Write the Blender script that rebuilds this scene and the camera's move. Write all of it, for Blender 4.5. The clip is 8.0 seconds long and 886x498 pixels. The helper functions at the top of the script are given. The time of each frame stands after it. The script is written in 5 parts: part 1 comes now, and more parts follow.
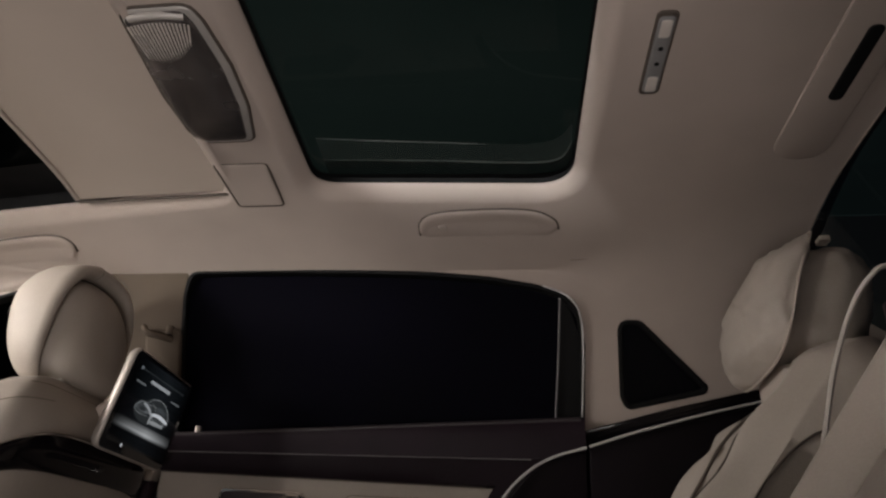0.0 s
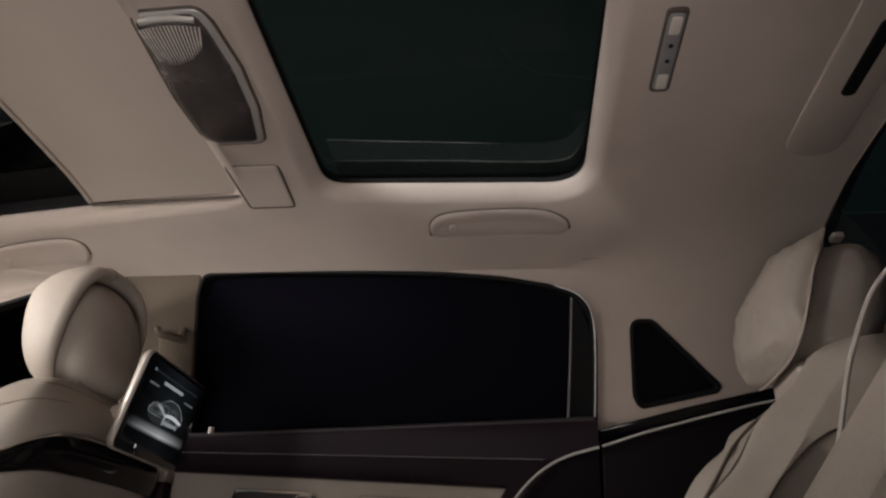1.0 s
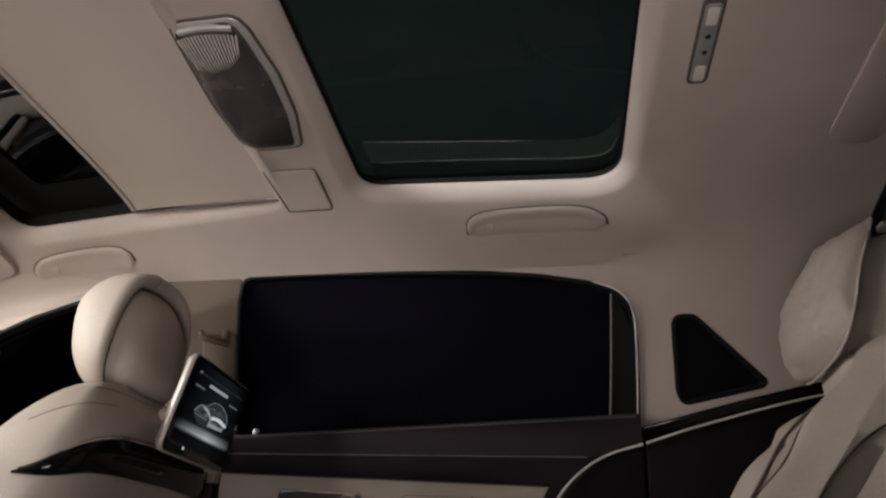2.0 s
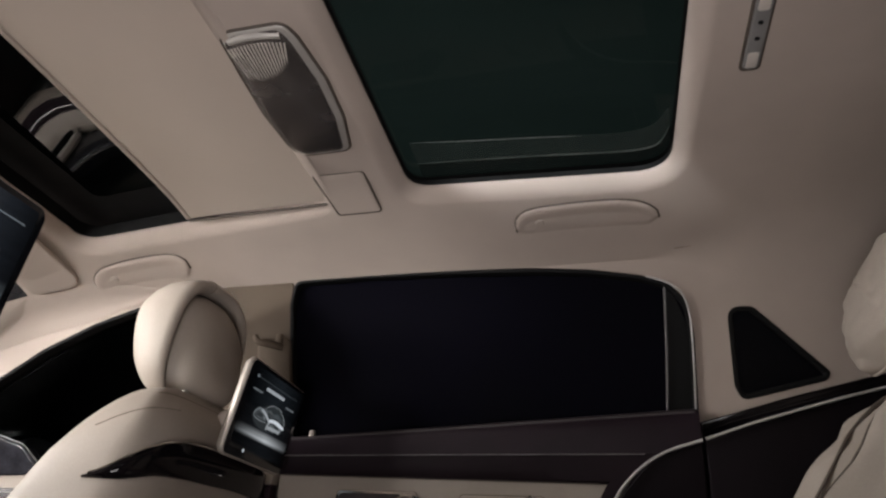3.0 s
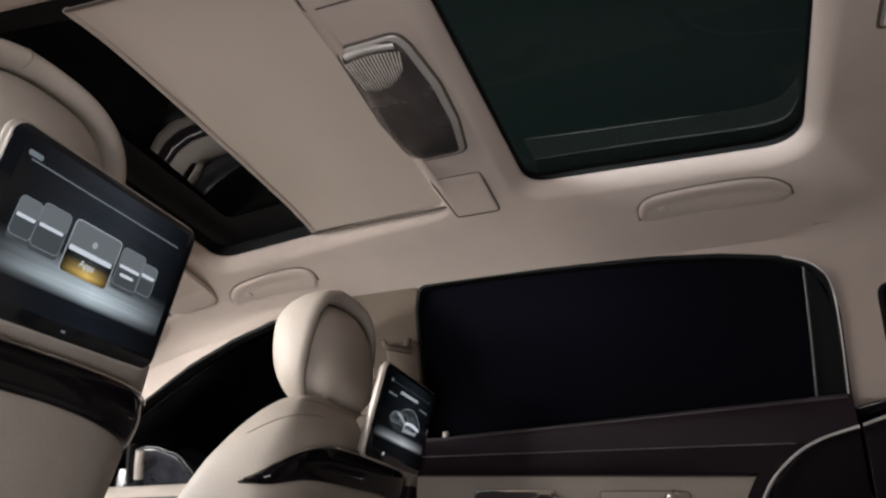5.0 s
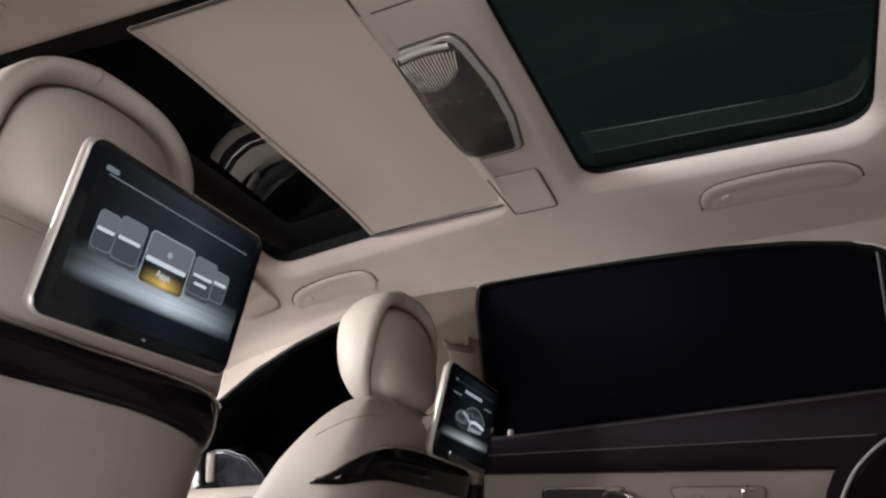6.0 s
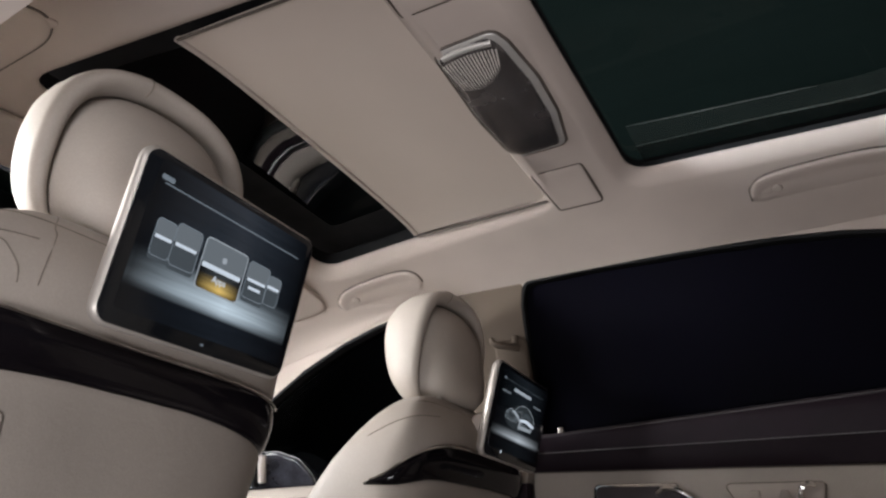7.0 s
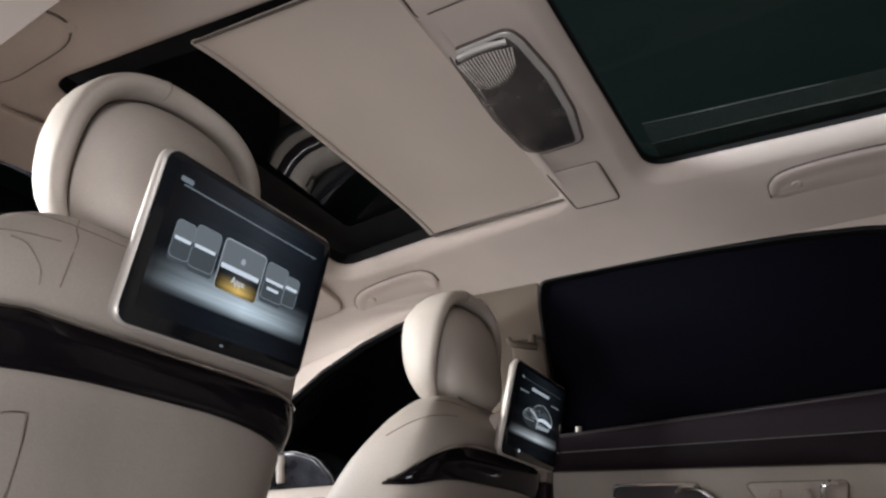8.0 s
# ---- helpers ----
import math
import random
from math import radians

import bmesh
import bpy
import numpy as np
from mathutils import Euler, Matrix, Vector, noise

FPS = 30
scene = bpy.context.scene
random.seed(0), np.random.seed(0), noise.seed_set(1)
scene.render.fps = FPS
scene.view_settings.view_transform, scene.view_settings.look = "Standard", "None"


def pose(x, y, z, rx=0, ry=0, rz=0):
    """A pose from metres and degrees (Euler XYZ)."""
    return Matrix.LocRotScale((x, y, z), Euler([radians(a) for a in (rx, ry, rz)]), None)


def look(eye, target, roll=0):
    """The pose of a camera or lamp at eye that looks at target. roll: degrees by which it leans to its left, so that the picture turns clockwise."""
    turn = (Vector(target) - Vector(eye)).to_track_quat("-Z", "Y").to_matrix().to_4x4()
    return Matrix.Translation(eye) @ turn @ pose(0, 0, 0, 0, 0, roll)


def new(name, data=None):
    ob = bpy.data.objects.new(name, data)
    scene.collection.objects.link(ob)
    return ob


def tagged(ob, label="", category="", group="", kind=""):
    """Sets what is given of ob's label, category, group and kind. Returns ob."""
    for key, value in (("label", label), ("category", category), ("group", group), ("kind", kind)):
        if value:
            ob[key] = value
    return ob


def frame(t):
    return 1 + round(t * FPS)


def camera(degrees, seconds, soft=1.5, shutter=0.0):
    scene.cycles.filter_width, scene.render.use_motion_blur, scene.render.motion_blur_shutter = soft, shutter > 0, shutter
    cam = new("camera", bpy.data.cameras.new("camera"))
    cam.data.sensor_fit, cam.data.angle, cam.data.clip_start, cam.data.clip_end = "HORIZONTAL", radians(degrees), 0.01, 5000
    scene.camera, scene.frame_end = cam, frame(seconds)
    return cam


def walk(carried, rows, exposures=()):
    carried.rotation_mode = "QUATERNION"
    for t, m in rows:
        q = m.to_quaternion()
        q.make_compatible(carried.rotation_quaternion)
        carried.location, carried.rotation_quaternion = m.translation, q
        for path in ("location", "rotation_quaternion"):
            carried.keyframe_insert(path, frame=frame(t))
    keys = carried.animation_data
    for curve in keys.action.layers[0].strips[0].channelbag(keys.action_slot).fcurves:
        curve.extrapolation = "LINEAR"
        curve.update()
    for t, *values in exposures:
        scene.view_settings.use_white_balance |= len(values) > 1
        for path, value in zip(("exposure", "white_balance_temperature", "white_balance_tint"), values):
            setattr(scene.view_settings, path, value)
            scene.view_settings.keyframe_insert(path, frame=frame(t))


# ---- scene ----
cam = camera(61.3, 8.0, soft=2.4)
PATH = [
    (0, (0.609, -0.821, 0.701), (0.455, 0.952, 1.614), 1.4),
    (0.5, (0.611, -0.82, 0.7), (0.446, 0.951, 1.614), 1.4),
    (1, (0.609, -0.82, 0.699), (0.426, 0.949, 1.614), 1.4),
    (1.5, (0.607, -0.821, 0.699), (0.382, 0.944, 1.612), 1.4),
    (3, (0.591, -0.824, 0.699), (0.204, 0.917, 1.605), 1.4),
    (3.5, (0.581, -0.824, 0.696), (0.131, 0.9, 1.604), 1.3),
    (4, (0.576, -0.826, 0.696), (0.057, 0.88, 1.601), 1.4),
    (4.5, (0.569, -0.828, 0.695), (-0.019, 0.857, 1.598), 1.4),
    (6, (0.549, -0.837, 0.695), (-0.233, 0.772, 1.59), 1.3),
    (6.5, (0.539, -0.84, 0.697), (-0.293, 0.746, 1.588), 1.2),
    (7, (0.536, -0.842, 0.696), (-0.336, 0.723, 1.586), 1.2),
    (7.5, (0.535, -0.842, 0.695), (-0.363, 0.707, 1.585), 1.3),
    (8, (0.533, -0.843, 0.696), (-0.373, 0.703, 1.584), 1.3),
]
EXPOSURES = [(0.0, -0.62, 6740, 12), (1.5, -0.48, 6690, 12), (3.0, -0.22, 6530, 11), (4.5, -0.20, 6430, 10), (6.0, -0.17, 6250, 10), (8.0, -0.11, 6100, 9)]
walk(cam, [(t, look(eye, target, roll)) for t, eye, target, roll in PATH], EXPOSURES)


# ---- light: a dark studio, with unseen lamps added round the car ----
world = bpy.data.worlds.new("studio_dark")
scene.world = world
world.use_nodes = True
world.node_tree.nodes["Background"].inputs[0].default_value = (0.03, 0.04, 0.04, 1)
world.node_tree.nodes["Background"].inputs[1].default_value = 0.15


def fill_lamp(name, eye, target, w, h, power, colour, spread=180):
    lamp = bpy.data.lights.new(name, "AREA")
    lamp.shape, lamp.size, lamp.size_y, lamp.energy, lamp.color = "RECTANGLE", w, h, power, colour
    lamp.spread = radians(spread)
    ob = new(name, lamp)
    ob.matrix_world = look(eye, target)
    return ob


# unseen fill lamps, placed and narrowed by hand to brighten chosen parts
fill_lamp("fill_lamp_windscreen", (-1.95, -0.50, 1.48), (-0.20, 0.30, 1.12), 1.2, 0.5, 50, (1.0, 0.95, 0.93), 130)
fill_lamp("fill_lamp_side", (0.46, -1.24, 0.29), (0.42, -0.1, 1.40), 0.6, 0.5, 11, (1.0, 0.95, 0.935), 150)
fill_lamp("fill_lamp_front_side", (-1.25, -1.40, 0.98), (-0.78, 0.56, 1.26), 0.6, 0.6, 28, (1.0, 0.96, 0.93), 68)
# added for the driver seat's headrest and shoulder, and the roof opening's lips
fill_lamp("fill_lamp_front_left", (-1.50, -1.25, 1.25), (-0.12, -0.55, 1.06), 0.5, 0.5, 7.5, (1.0, 0.96, 0.93), 40)
fill_lamp("fill_lamp_rear_left", (0.62, -1.45, 1.22), (-0.12, -0.54, 1.10), 0.35, 0.35, 0.28, (1.0, 0.96, 0.94), 26)
fill_lamp("fill_lamp_over_roof", (0.24, -1.30, 1.505), (0.60, 0.31, 1.425), 0.8, 0.05, 9, (1.0, 0.95, 0.98), 13)

# ---- materials ----


def surface(name, base, rough=0.6, metal=0.0, vary=0.12, scale=6.0, grain=400.0, bump=0.15, spec=0.5, depth=0.001, kind="noise", coat=0.0):
    """A procedural surface: base colour that drifts at a large and a fine scale, and a fine relief."""
    m = bpy.data.materials.new(name)
    m.use_nodes = True
    nt = m.node_tree
    n, l = nt.nodes, nt.links
    p = n["Principled BSDF"]
    p.inputs["Roughness"].default_value = rough
    p.inputs["Metallic"].default_value = metal
    p.inputs["Specular IOR Level"].default_value = spec
    p.inputs["Coat Weight"].default_value = coat
    p.inputs["Coat Roughness"].default_value = 0.05
    co = n.new("ShaderNodeTexCoord")
    big = n.new("ShaderNodeTexNoise")
    big.inputs["Scale"].default_value = scale
    big.inputs["Detail"].default_value = 5
    fine = n.new("ShaderNodeTexVoronoi" if kind == "leather" else "ShaderNodeTexNoise")
    fine.inputs["Scale"].default_value = grain
    l.new(co.outputs["Object"], big.inputs["Vector"])
    l.new(co.outputs["Object"], fine.inputs["Vector"])
    ramp = n.new("ShaderNodeMapRange")
    ramp.inputs["From Min"].default_value, ramp.inputs["From Max"].default_value = 0.3, 0.7
    ramp.inputs["To Min"].default_value, ramp.inputs["To Max"].default_value = 1 - vary, 1 + vary
    l.new(big.outputs[0], ramp.inputs["Value"])
    grainy = n.new("ShaderNodeMapRange")
    grainy.inputs["To Min"].default_value, grainy.inputs["To Max"].default_value = 1 - vary * 0.6, 1 + vary * 0.6
    l.new(fine.outputs[0], grainy.inputs["Value"])
    both = n.new("ShaderNodeMath")
    both.operation = "MULTIPLY"
    l.new(ramp.outputs[0], both.inputs[0])
    l.new(grainy.outputs[0], both.inputs[1])
    tint = n.new("ShaderNodeVectorMath")
    tint.operation = "SCALE"
    tint.inputs[0].default_value = base
    l.new(both.outputs[0], tint.inputs["Scale"])
    l.new(tint.outputs[0], p.inputs["Base Color"])
    worn = n.new("ShaderNodeMapRange")
    worn.inputs["From Min"].default_value, worn.inputs["From Max"].default_value = 0.3, 0.7
    worn.inputs["To Min"].default_value, worn.inputs["To Max"].default_value = max(0.02, rough * 0.85), min(1, rough * 1.15)
    l.new(big.outputs[0], worn.inputs["Value"])
    l.new(worn.outputs[0], p.inputs["Roughness"])
    if bump:
        b = n.new("ShaderNodeBump")
        b.inputs["Strength"].default_value, b.inputs["Distance"].default_value = bump, depth
        l.new(fine.outputs[0], b.inputs["Height"])
        l.new(b.outputs[0], p.inputs["Normal"])
        if kind == "leather":
            # slack, softly creased hide under the grain
            slack, soft = n.new("ShaderNodeTexNoise"), n.new("ShaderNodeBump")
            slack.inputs["Scale"].default_value, slack.inputs["Detail"].default_value, slack.inputs["Distortion"].default_value = 22, 3, 0.6
            soft.inputs["Strength"].default_value, soft.inputs["Distance"].default_value = 0.22, 0.004
            l.new(co.outputs["Object"], slack.inputs["Vector"])
            l.new(slack.outputs[0], soft.inputs["Height"])
            l.new(soft.outputs[0], b.inputs["Normal"])
    return m


def glazing(name, tint, ior=1.5, rough=0.01):
    """Coated tinted glass: clear inside its tint, with a Fresnel gloss."""
    m = bpy.data.materials.new(name)
    m.use_nodes = True
    n, l = m.node_tree.nodes, m.node_tree.links
    n.remove(n["Principled BSDF"])
    clear, gloss, mix, f = (n.new("ShaderNode" + k) for k in ("BsdfTransparent", "BsdfGlossy", "MixShader", "Fresnel"))
    clear.inputs[0].default_value = (*tint, 1)
    gloss.inputs["Roughness"].default_value = rough
    f.inputs[0].default_value = ior
    l.new(f.outputs[0], mix.inputs[0])
    l.new(clear.outputs[0], mix.inputs[1])
    l.new(gloss.outputs[0], mix.inputs[2])
    l.new(mix.outputs[0], n["Material Output"].inputs[0])
    return m


def film(name, colour, cover):
    """A dark layer on glass that lets part of the light through."""
    m = bpy.data.materials.new(name)
    m.use_nodes = True
    n, l = m.node_tree.nodes, m.node_tree.links
    p = n["Principled BSDF"]
    p.inputs["Base Color"].default_value = (*colour, 1)
    p.inputs["Roughness"].default_value = 0.6
    p.inputs["Specular IOR Level"].default_value = 0.1
    patch, ramp = n.new("ShaderNodeTexNoise"), n.new("ShaderNodeMapRange")
    patch.inputs["Scale"].default_value = 9
    ramp.inputs["To Min"].default_value, ramp.inputs["To Max"].default_value = cover * 0.85, min(1.0, cover * 1.15)
    l.new(patch.outputs[0], ramp.inputs["Value"])
    l.new(ramp.outputs[0], p.inputs["Alpha"])
    return m


def shining(name, colour, strength):
    m = bpy.data.materials.new(name)
    m.use_nodes = True
    p = m.node_tree.nodes["Principled BSDF"]
    p.inputs["Base Color"].default_value = (0.01, 0.01, 0.012, 1)
    p.inputs["Roughness"].default_value = 0.15
    p.inputs["Emission Color"].default_value = (*colour, 1)
    p.inputs["Emission Strength"].default_value = strength
    return m


FABRIC = surface("headliner_suede", (0.44, 0.372, 0.33), 0.92, vary=0.07, scale=5, grain=900, bump=0.25, spec=0.2, depth=0.0006)
BLIND = surface("blind_cloth", (0.47, 0.40, 0.345), 0.9, vary=0.04, scale=4, grain=700, bump=0.3, spec=0.2, depth=0.0005)
TRIM = surface("beige_plastic", (0.42, 0.358, 0.315), 0.5, vary=0.05, scale=5, grain=1200, bump=0.1, depth=0.0003)
# beige plastic, the door pillar's shade put into its colour; belt anchor shares it
SHADED_TRIM = surface("shaded_trim_plastic", (0.115, 0.090, 0.070), 0.8, spec=0.15, vary=0.08, scale=6, grain=900, bump=0.15, depth=0.0004)
LEATHER = surface("beige_leather", (0.345, 0.300, 0.262), 0.56, spec=0.35, vary=0.08, scale=9, grain=420, bump=0.16, depth=0.0005, kind="leather")
SEAM = surface("dark_joint", (0.07, 0.055, 0.045), 0.7, vary=0.15, scale=60, grain=700)
STITCH = surface("leather_seam", (0.17, 0.14, 0.115), 0.75, vary=0.15, scale=60, grain=700)
DARK = surface("aubergine_leather", (0.021, 0.0128, 0.0172), 0.42, spec=0.24, vary=0.2, scale=8, grain=420, bump=0.3, depth=0.0006, kind="leather")
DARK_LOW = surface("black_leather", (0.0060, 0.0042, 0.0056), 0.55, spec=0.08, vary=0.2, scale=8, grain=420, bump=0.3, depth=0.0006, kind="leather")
LEDGE = surface("aubergine_ledge_leather", (0.0165, 0.0100, 0.0145), 0.46, spec=0.14, vary=0.22, scale=8, grain=500, bump=0.08, depth=0.0004)
DOOR_BAND = surface("aubergine_band_leather", (0.0135, 0.0088, 0.0118), 0.58, spec=0.09, vary=0.22, scale=8, grain=420, bump=0.3, depth=0.0006, kind="leather")
LEDGE_HIGHLIGHT = surface("ledge_highlight_gloss", (0.030, 0.024, 0.028), 0.38, spec=0.5, vary=0.35, scale=6, grain=500, bump=0.05, depth=0.0003)
RECESS = surface("dark_handle_recess", (0.060, 0.050, 0.054), 0.4, vary=0.3, scale=18, grain=300, bump=0.03)
CHAMPAGNE = surface("champagne_metal_paint", (0.40, 0.36, 0.325), 0.38, 0.35, vary=0.06, scale=20, grain=500, bump=0.04)
PIANO = surface("piano_black_lacquer", (0.006, 0.0048, 0.0060), 0.09, spec=0.26, vary=0.3, scale=7, grain=30, bump=0.0)
WINDOW_BLIND = surface("black_blind_mesh", (0.0028, 0.0026, 0.0052), 0.9, spec=0.04, vary=0.25, scale=5, grain=1400, bump=0.2)
RUBBER = surface("black_rubber", (0.006, 0.006, 0.0065), 0.65, spec=0.15, vary=0.2, scale=20, grain=500, bump=0.2)
CHROME = surface("satin_chrome", (0.75, 0.73, 0.71), 0.18, 1.0, vary=0.06, scale=30, grain=300, bump=0.03)
GREY_TRIM = surface("grey_trim_paint", (0.19, 0.185, 0.185), 0.5, vary=0.1, scale=30, grain=500, bump=0.05)
SMOKE = surface("smoky_grey_gloss", (0.022, 0.022, 0.028), 0.18, vary=0.5, scale=25, grain=200, bump=0.0)
SILVER = surface("silver_plastic", (0.50, 0.475, 0.45), 0.42, 0.45, vary=0.06, scale=20, grain=500, bump=0.05)
LENS = surface("smoked_lens", (0.19, 0.176, 0.178), 0.26, 0.8, vary=0.25, scale=14, grain=90, bump=0.05)
PRISM = surface("prismatic_lens", (0.66, 0.61, 0.57), 0.3, 0.3, vary=0.1, scale=20, grain=200, bump=0.05)
BELT = surface("belt_webbing", (0.46, 0.42, 0.38), 0.8, vary=0.1, scale=20, grain=1500, bump=0.4)
STUDIO = surface("studio_black_paint", (0.035, 0.042, 0.042), 0.85, vary=0.2, scale=0.8, grain=40, bump=0.1)
STUDIO_BACK = surface("studio_blue_grey_wall", (0.12, 0.145, 0.175), 0.8, vary=0.5, scale=1.6, grain=30, bump=0.1)
STUDIO_TOP = surface("studio_grey_green_ceiling", (0.09, 0.150, 0.138), 0.85, vary=0.2, scale=0.5, grain=40, bump=0.1)
REFLECTION_BAND = film("painted_reflection_band", (0.050, 0.068, 0.064), 0.5)
GLASS_EDGE = film("dark_glass_edge_film", (0.008, 0.010, 0.010), 0.55)
CARPET = surface("beige_carpet", (0.30, 0.26, 0.21), 0.95, vary=0.12, scale=10, grain=900, bump=0.6, depth=0.002)
PAINT = surface("dark_car_paint", (0.02, 0.02, 0.024), 0.25, 0.2, vary=0.1, scale=3, grain=600, bump=0.02, coat=0.6)
ROOF_GLASS = glazing("green_tinted_roof_glass", (0.25, 0.195, 0.20), 1.95)
REAR_ROOF_GLASS = glazing("green_antireflex_roof_glass", (0.22, 0.245, 0.24), 1.25)
SIDE_GLASS = glazing("dark_tinted_side_glass", (0.05, 0.05, 0.085), 1.15)
FRONT_SIDE_GLASS = glazing("tinted_front_side_glass", (0.12, 0.12, 0.13), 1.15)
REAR_GLASS = glazing("rear_screen_glass", (0.55, 0.62, 0.7), 1.35)
QUARTER_GLASS = glazing("smoked_quarter_glass", (0.13, 0.11, 0.14), 1.15)
CLEAR_GLASS = glazing("clear_windscreen_glass", (0.9, 0.92, 0.9), 1.45)
SCREEN_GLASS = surface("black_screen_glass", (0.008, 0.009, 0.011), 0.08, vary=0.2, scale=10, grain=200, bump=0.0)
WHITE_LIT = shining("screen_white", (0.85, 0.92, 1.0), 0.75)
GREY_LIT = shining("screen_grey", (0.45, 0.52, 0.58), 0.35)
TILE_LIT = shining("screen_tile", (0.33, 0.37, 0.40), 0.42)
TILE_DIM = shining("screen_tile_dim", (0.16, 0.19, 0.21), 0.35)
DRAWN_LIT = shining("screen_drawing", (0.70, 0.76, 0.82), 0.5)
PALE_STRIP = surface("pale_satin_strip", (0.55, 0.54, 0.53), 0.38, 0.3, vary=0.1, scale=30, grain=400, bump=0.02)
REFLECTION_LINE = surface("painted_reflection_line", (0.30, 0.34, 0.33), 0.6, vary=0.4, scale=15, grain=200)
REFLECTION_LINE_DIM = surface("painted_reflection_line_dim", (0.15, 0.18, 0.17), 0.6, vary=0.4, scale=15, grain=200)
CAR_BODY = shining("screen_car_body", (0.05, 0.06, 0.065), 0.5)
TILE_EDGE = shining("screen_tile_edge", (0.66, 0.72, 0.76), 0.45)


def screen_picture(name, low, high, glow, centre, half):
    """A lit display: a dark ground and one soft bright band, along v (object's z)."""
    m = bpy.data.materials.new(name)
    m.use_nodes = True
    n, l = m.node_tree.nodes, m.node_tree.links
    p = n["Principled BSDF"]
    p.inputs["Base Color"].default_value = (0.005, 0.006, 0.008, 1)
    p.inputs["Roughness"].default_value = 0.12
    co, sep, ramp = n.new("ShaderNodeTexCoord"), n.new("ShaderNodeSeparateXYZ"), n.new("ShaderNodeValToRGB")
    l.new(co.outputs["Generated"], sep.inputs[0])
    l.new(sep.outputs["Z"], ramp.inputs[0])
    e = ramp.color_ramp.elements
    e[0].position, e[0].color = max(0, centre - half), (*low, 1)
    e[1].position, e[1].color = 1.0, (*high, 1)
    mid = e.new(centre)
    mid.color = (*glow, 1)
    top = e.new(min(0.98, centre + half * 2.3))
    top.color = (*high, 1)
    side, fade = n.new("ShaderNodeValToRGB"), n.new("ShaderNodeMixRGB")
    l.new(sep.outputs["Y"], side.inputs[0])
    s = side.color_ramp.elements
    s[0].position, s[0].color = 0.02, (0.05, 0.05, 0.05, 1)
    s[1].position, s[1].color = 0.98, (0.12, 0.12, 0.12, 1)
    c = s.new(0.55)
    c.color = (1, 1, 1, 1)
    fade.blend_type, fade.inputs[0].default_value = "MULTIPLY", 1.0
    l.new(ramp.outputs[0], fade.inputs[1])
    l.new(side.outputs[0], fade.inputs[2])
    # faint streaks across the glow
    place, streak, lift, both = (n.new("ShaderNode" + k) for k in ("Mapping", "TexNoise", "MapRange", "MixRGB"))
    l.new(co.outputs["Generated"], place.inputs["Vector"])
    place.inputs["Scale"].default_value = (1, 1.6, 26)
    place.inputs["Rotation"].default_value = (0.05, 0, 0)
    streak.inputs["Scale"].default_value = 1.0
    l.new(place.outputs[0], streak.inputs["Vector"])
    l.new(streak.outputs[0], lift.inputs["Value"])
    lift.inputs["From Min"].default_value, lift.inputs["From Max"].default_value = 0.3, 0.7
    lift.inputs["To Min"].default_value, lift.inputs["To Max"].default_value = 0.7, 1.2
    both.blend_type, both.inputs[0].default_value = "MULTIPLY", 1.0
    l.new(fade.outputs[0], both.inputs[1])
    l.new(lift.outputs[0], both.inputs[2])
    l.new(both.outputs[0], p.inputs["Emission Color"])
    p.inputs["Emission Strength"].default_value = 1.35
    return m


MENU_PICTURE = screen_picture("menu_display", (0.006, 0.008, 0.011), (0.016, 0.02, 0.026), (0.52, 0.60, 0.65), 0.235, 0.085)
MIDDLE_PICTURE = screen_picture("tile_foot_display", (0.20, 0.13, 0.03), (0.030, 0.034, 0.036), (0.66, 0.45, 0.13), 0.22, 0.2)
CAR_PICTURE = screen_picture("car_display", (0.004, 0.005, 0.006), (0.007, 0.009, 0.011), (0.40, 0.43, 0.45), 0.21, 0.045)

# ---- mesh helpers ----


def finish(name, bm, material, parent=None, label="", smooth=40):
    bmesh.ops.recalc_face_normals(bm, faces=bm.faces)
    me = bpy.data.meshes.new(name)
    bm.to_mesh(me)
    bm.free()
    me.materials.append(material)
    for f in me.polygons:
        f.use_smooth = True
    me.set_sharp_from_angle(angle=radians(smooth))
    ob = new(name, me)
    if parent:
        ob.parent = parent
        ob.matrix_parent_inverse = parent.matrix_basis.inverted()
    if label:
        tagged(ob, label)
    return ob


def part(name, bm, material, parent, label="", smooth=40):
    return finish(name, bm, material, parent, label, smooth)


def thing(name, at, label, category, group=""):
    ob = new(name)
    ob.empty_display_size = 0.05
    ob.matrix_world = Matrix.Translation(at)
    tagged(ob, label, category, group)
    return ob


def structure(name, bm, material, label, smooth=40):
    return tagged(finish(name, bm, material, None, "", smooth), label, kind="structure")


def facing_in(ob):
    """Turns a glass sheet's normals towards the cabin."""
    me = ob.data
    lean = sum((f.normal.dot(Vector((0.2, 0.0, 1.1)) - f.center) * f.area for f in me.polygons), 0.0)
    if lean < 0:
        me.flip_normals()
    return ob


def loft(bm, rings, closed=True, caps=(True, True)):
    rows = [[bm.verts.new(p) for p in r] for r in rings]
    k = len(rows[0])
    for a, b in zip(rows, rows[1:]):
        for i in range(k if closed else k - 1):
            j = (i + 1) % k
            bm.faces.new((a[i], a[j], b[j], b[i]))
    if closed and caps[0]:
        bm.faces.new(rows[0])
    if closed and caps[1]:
        bm.faces.new(rows[-1])
    return rows


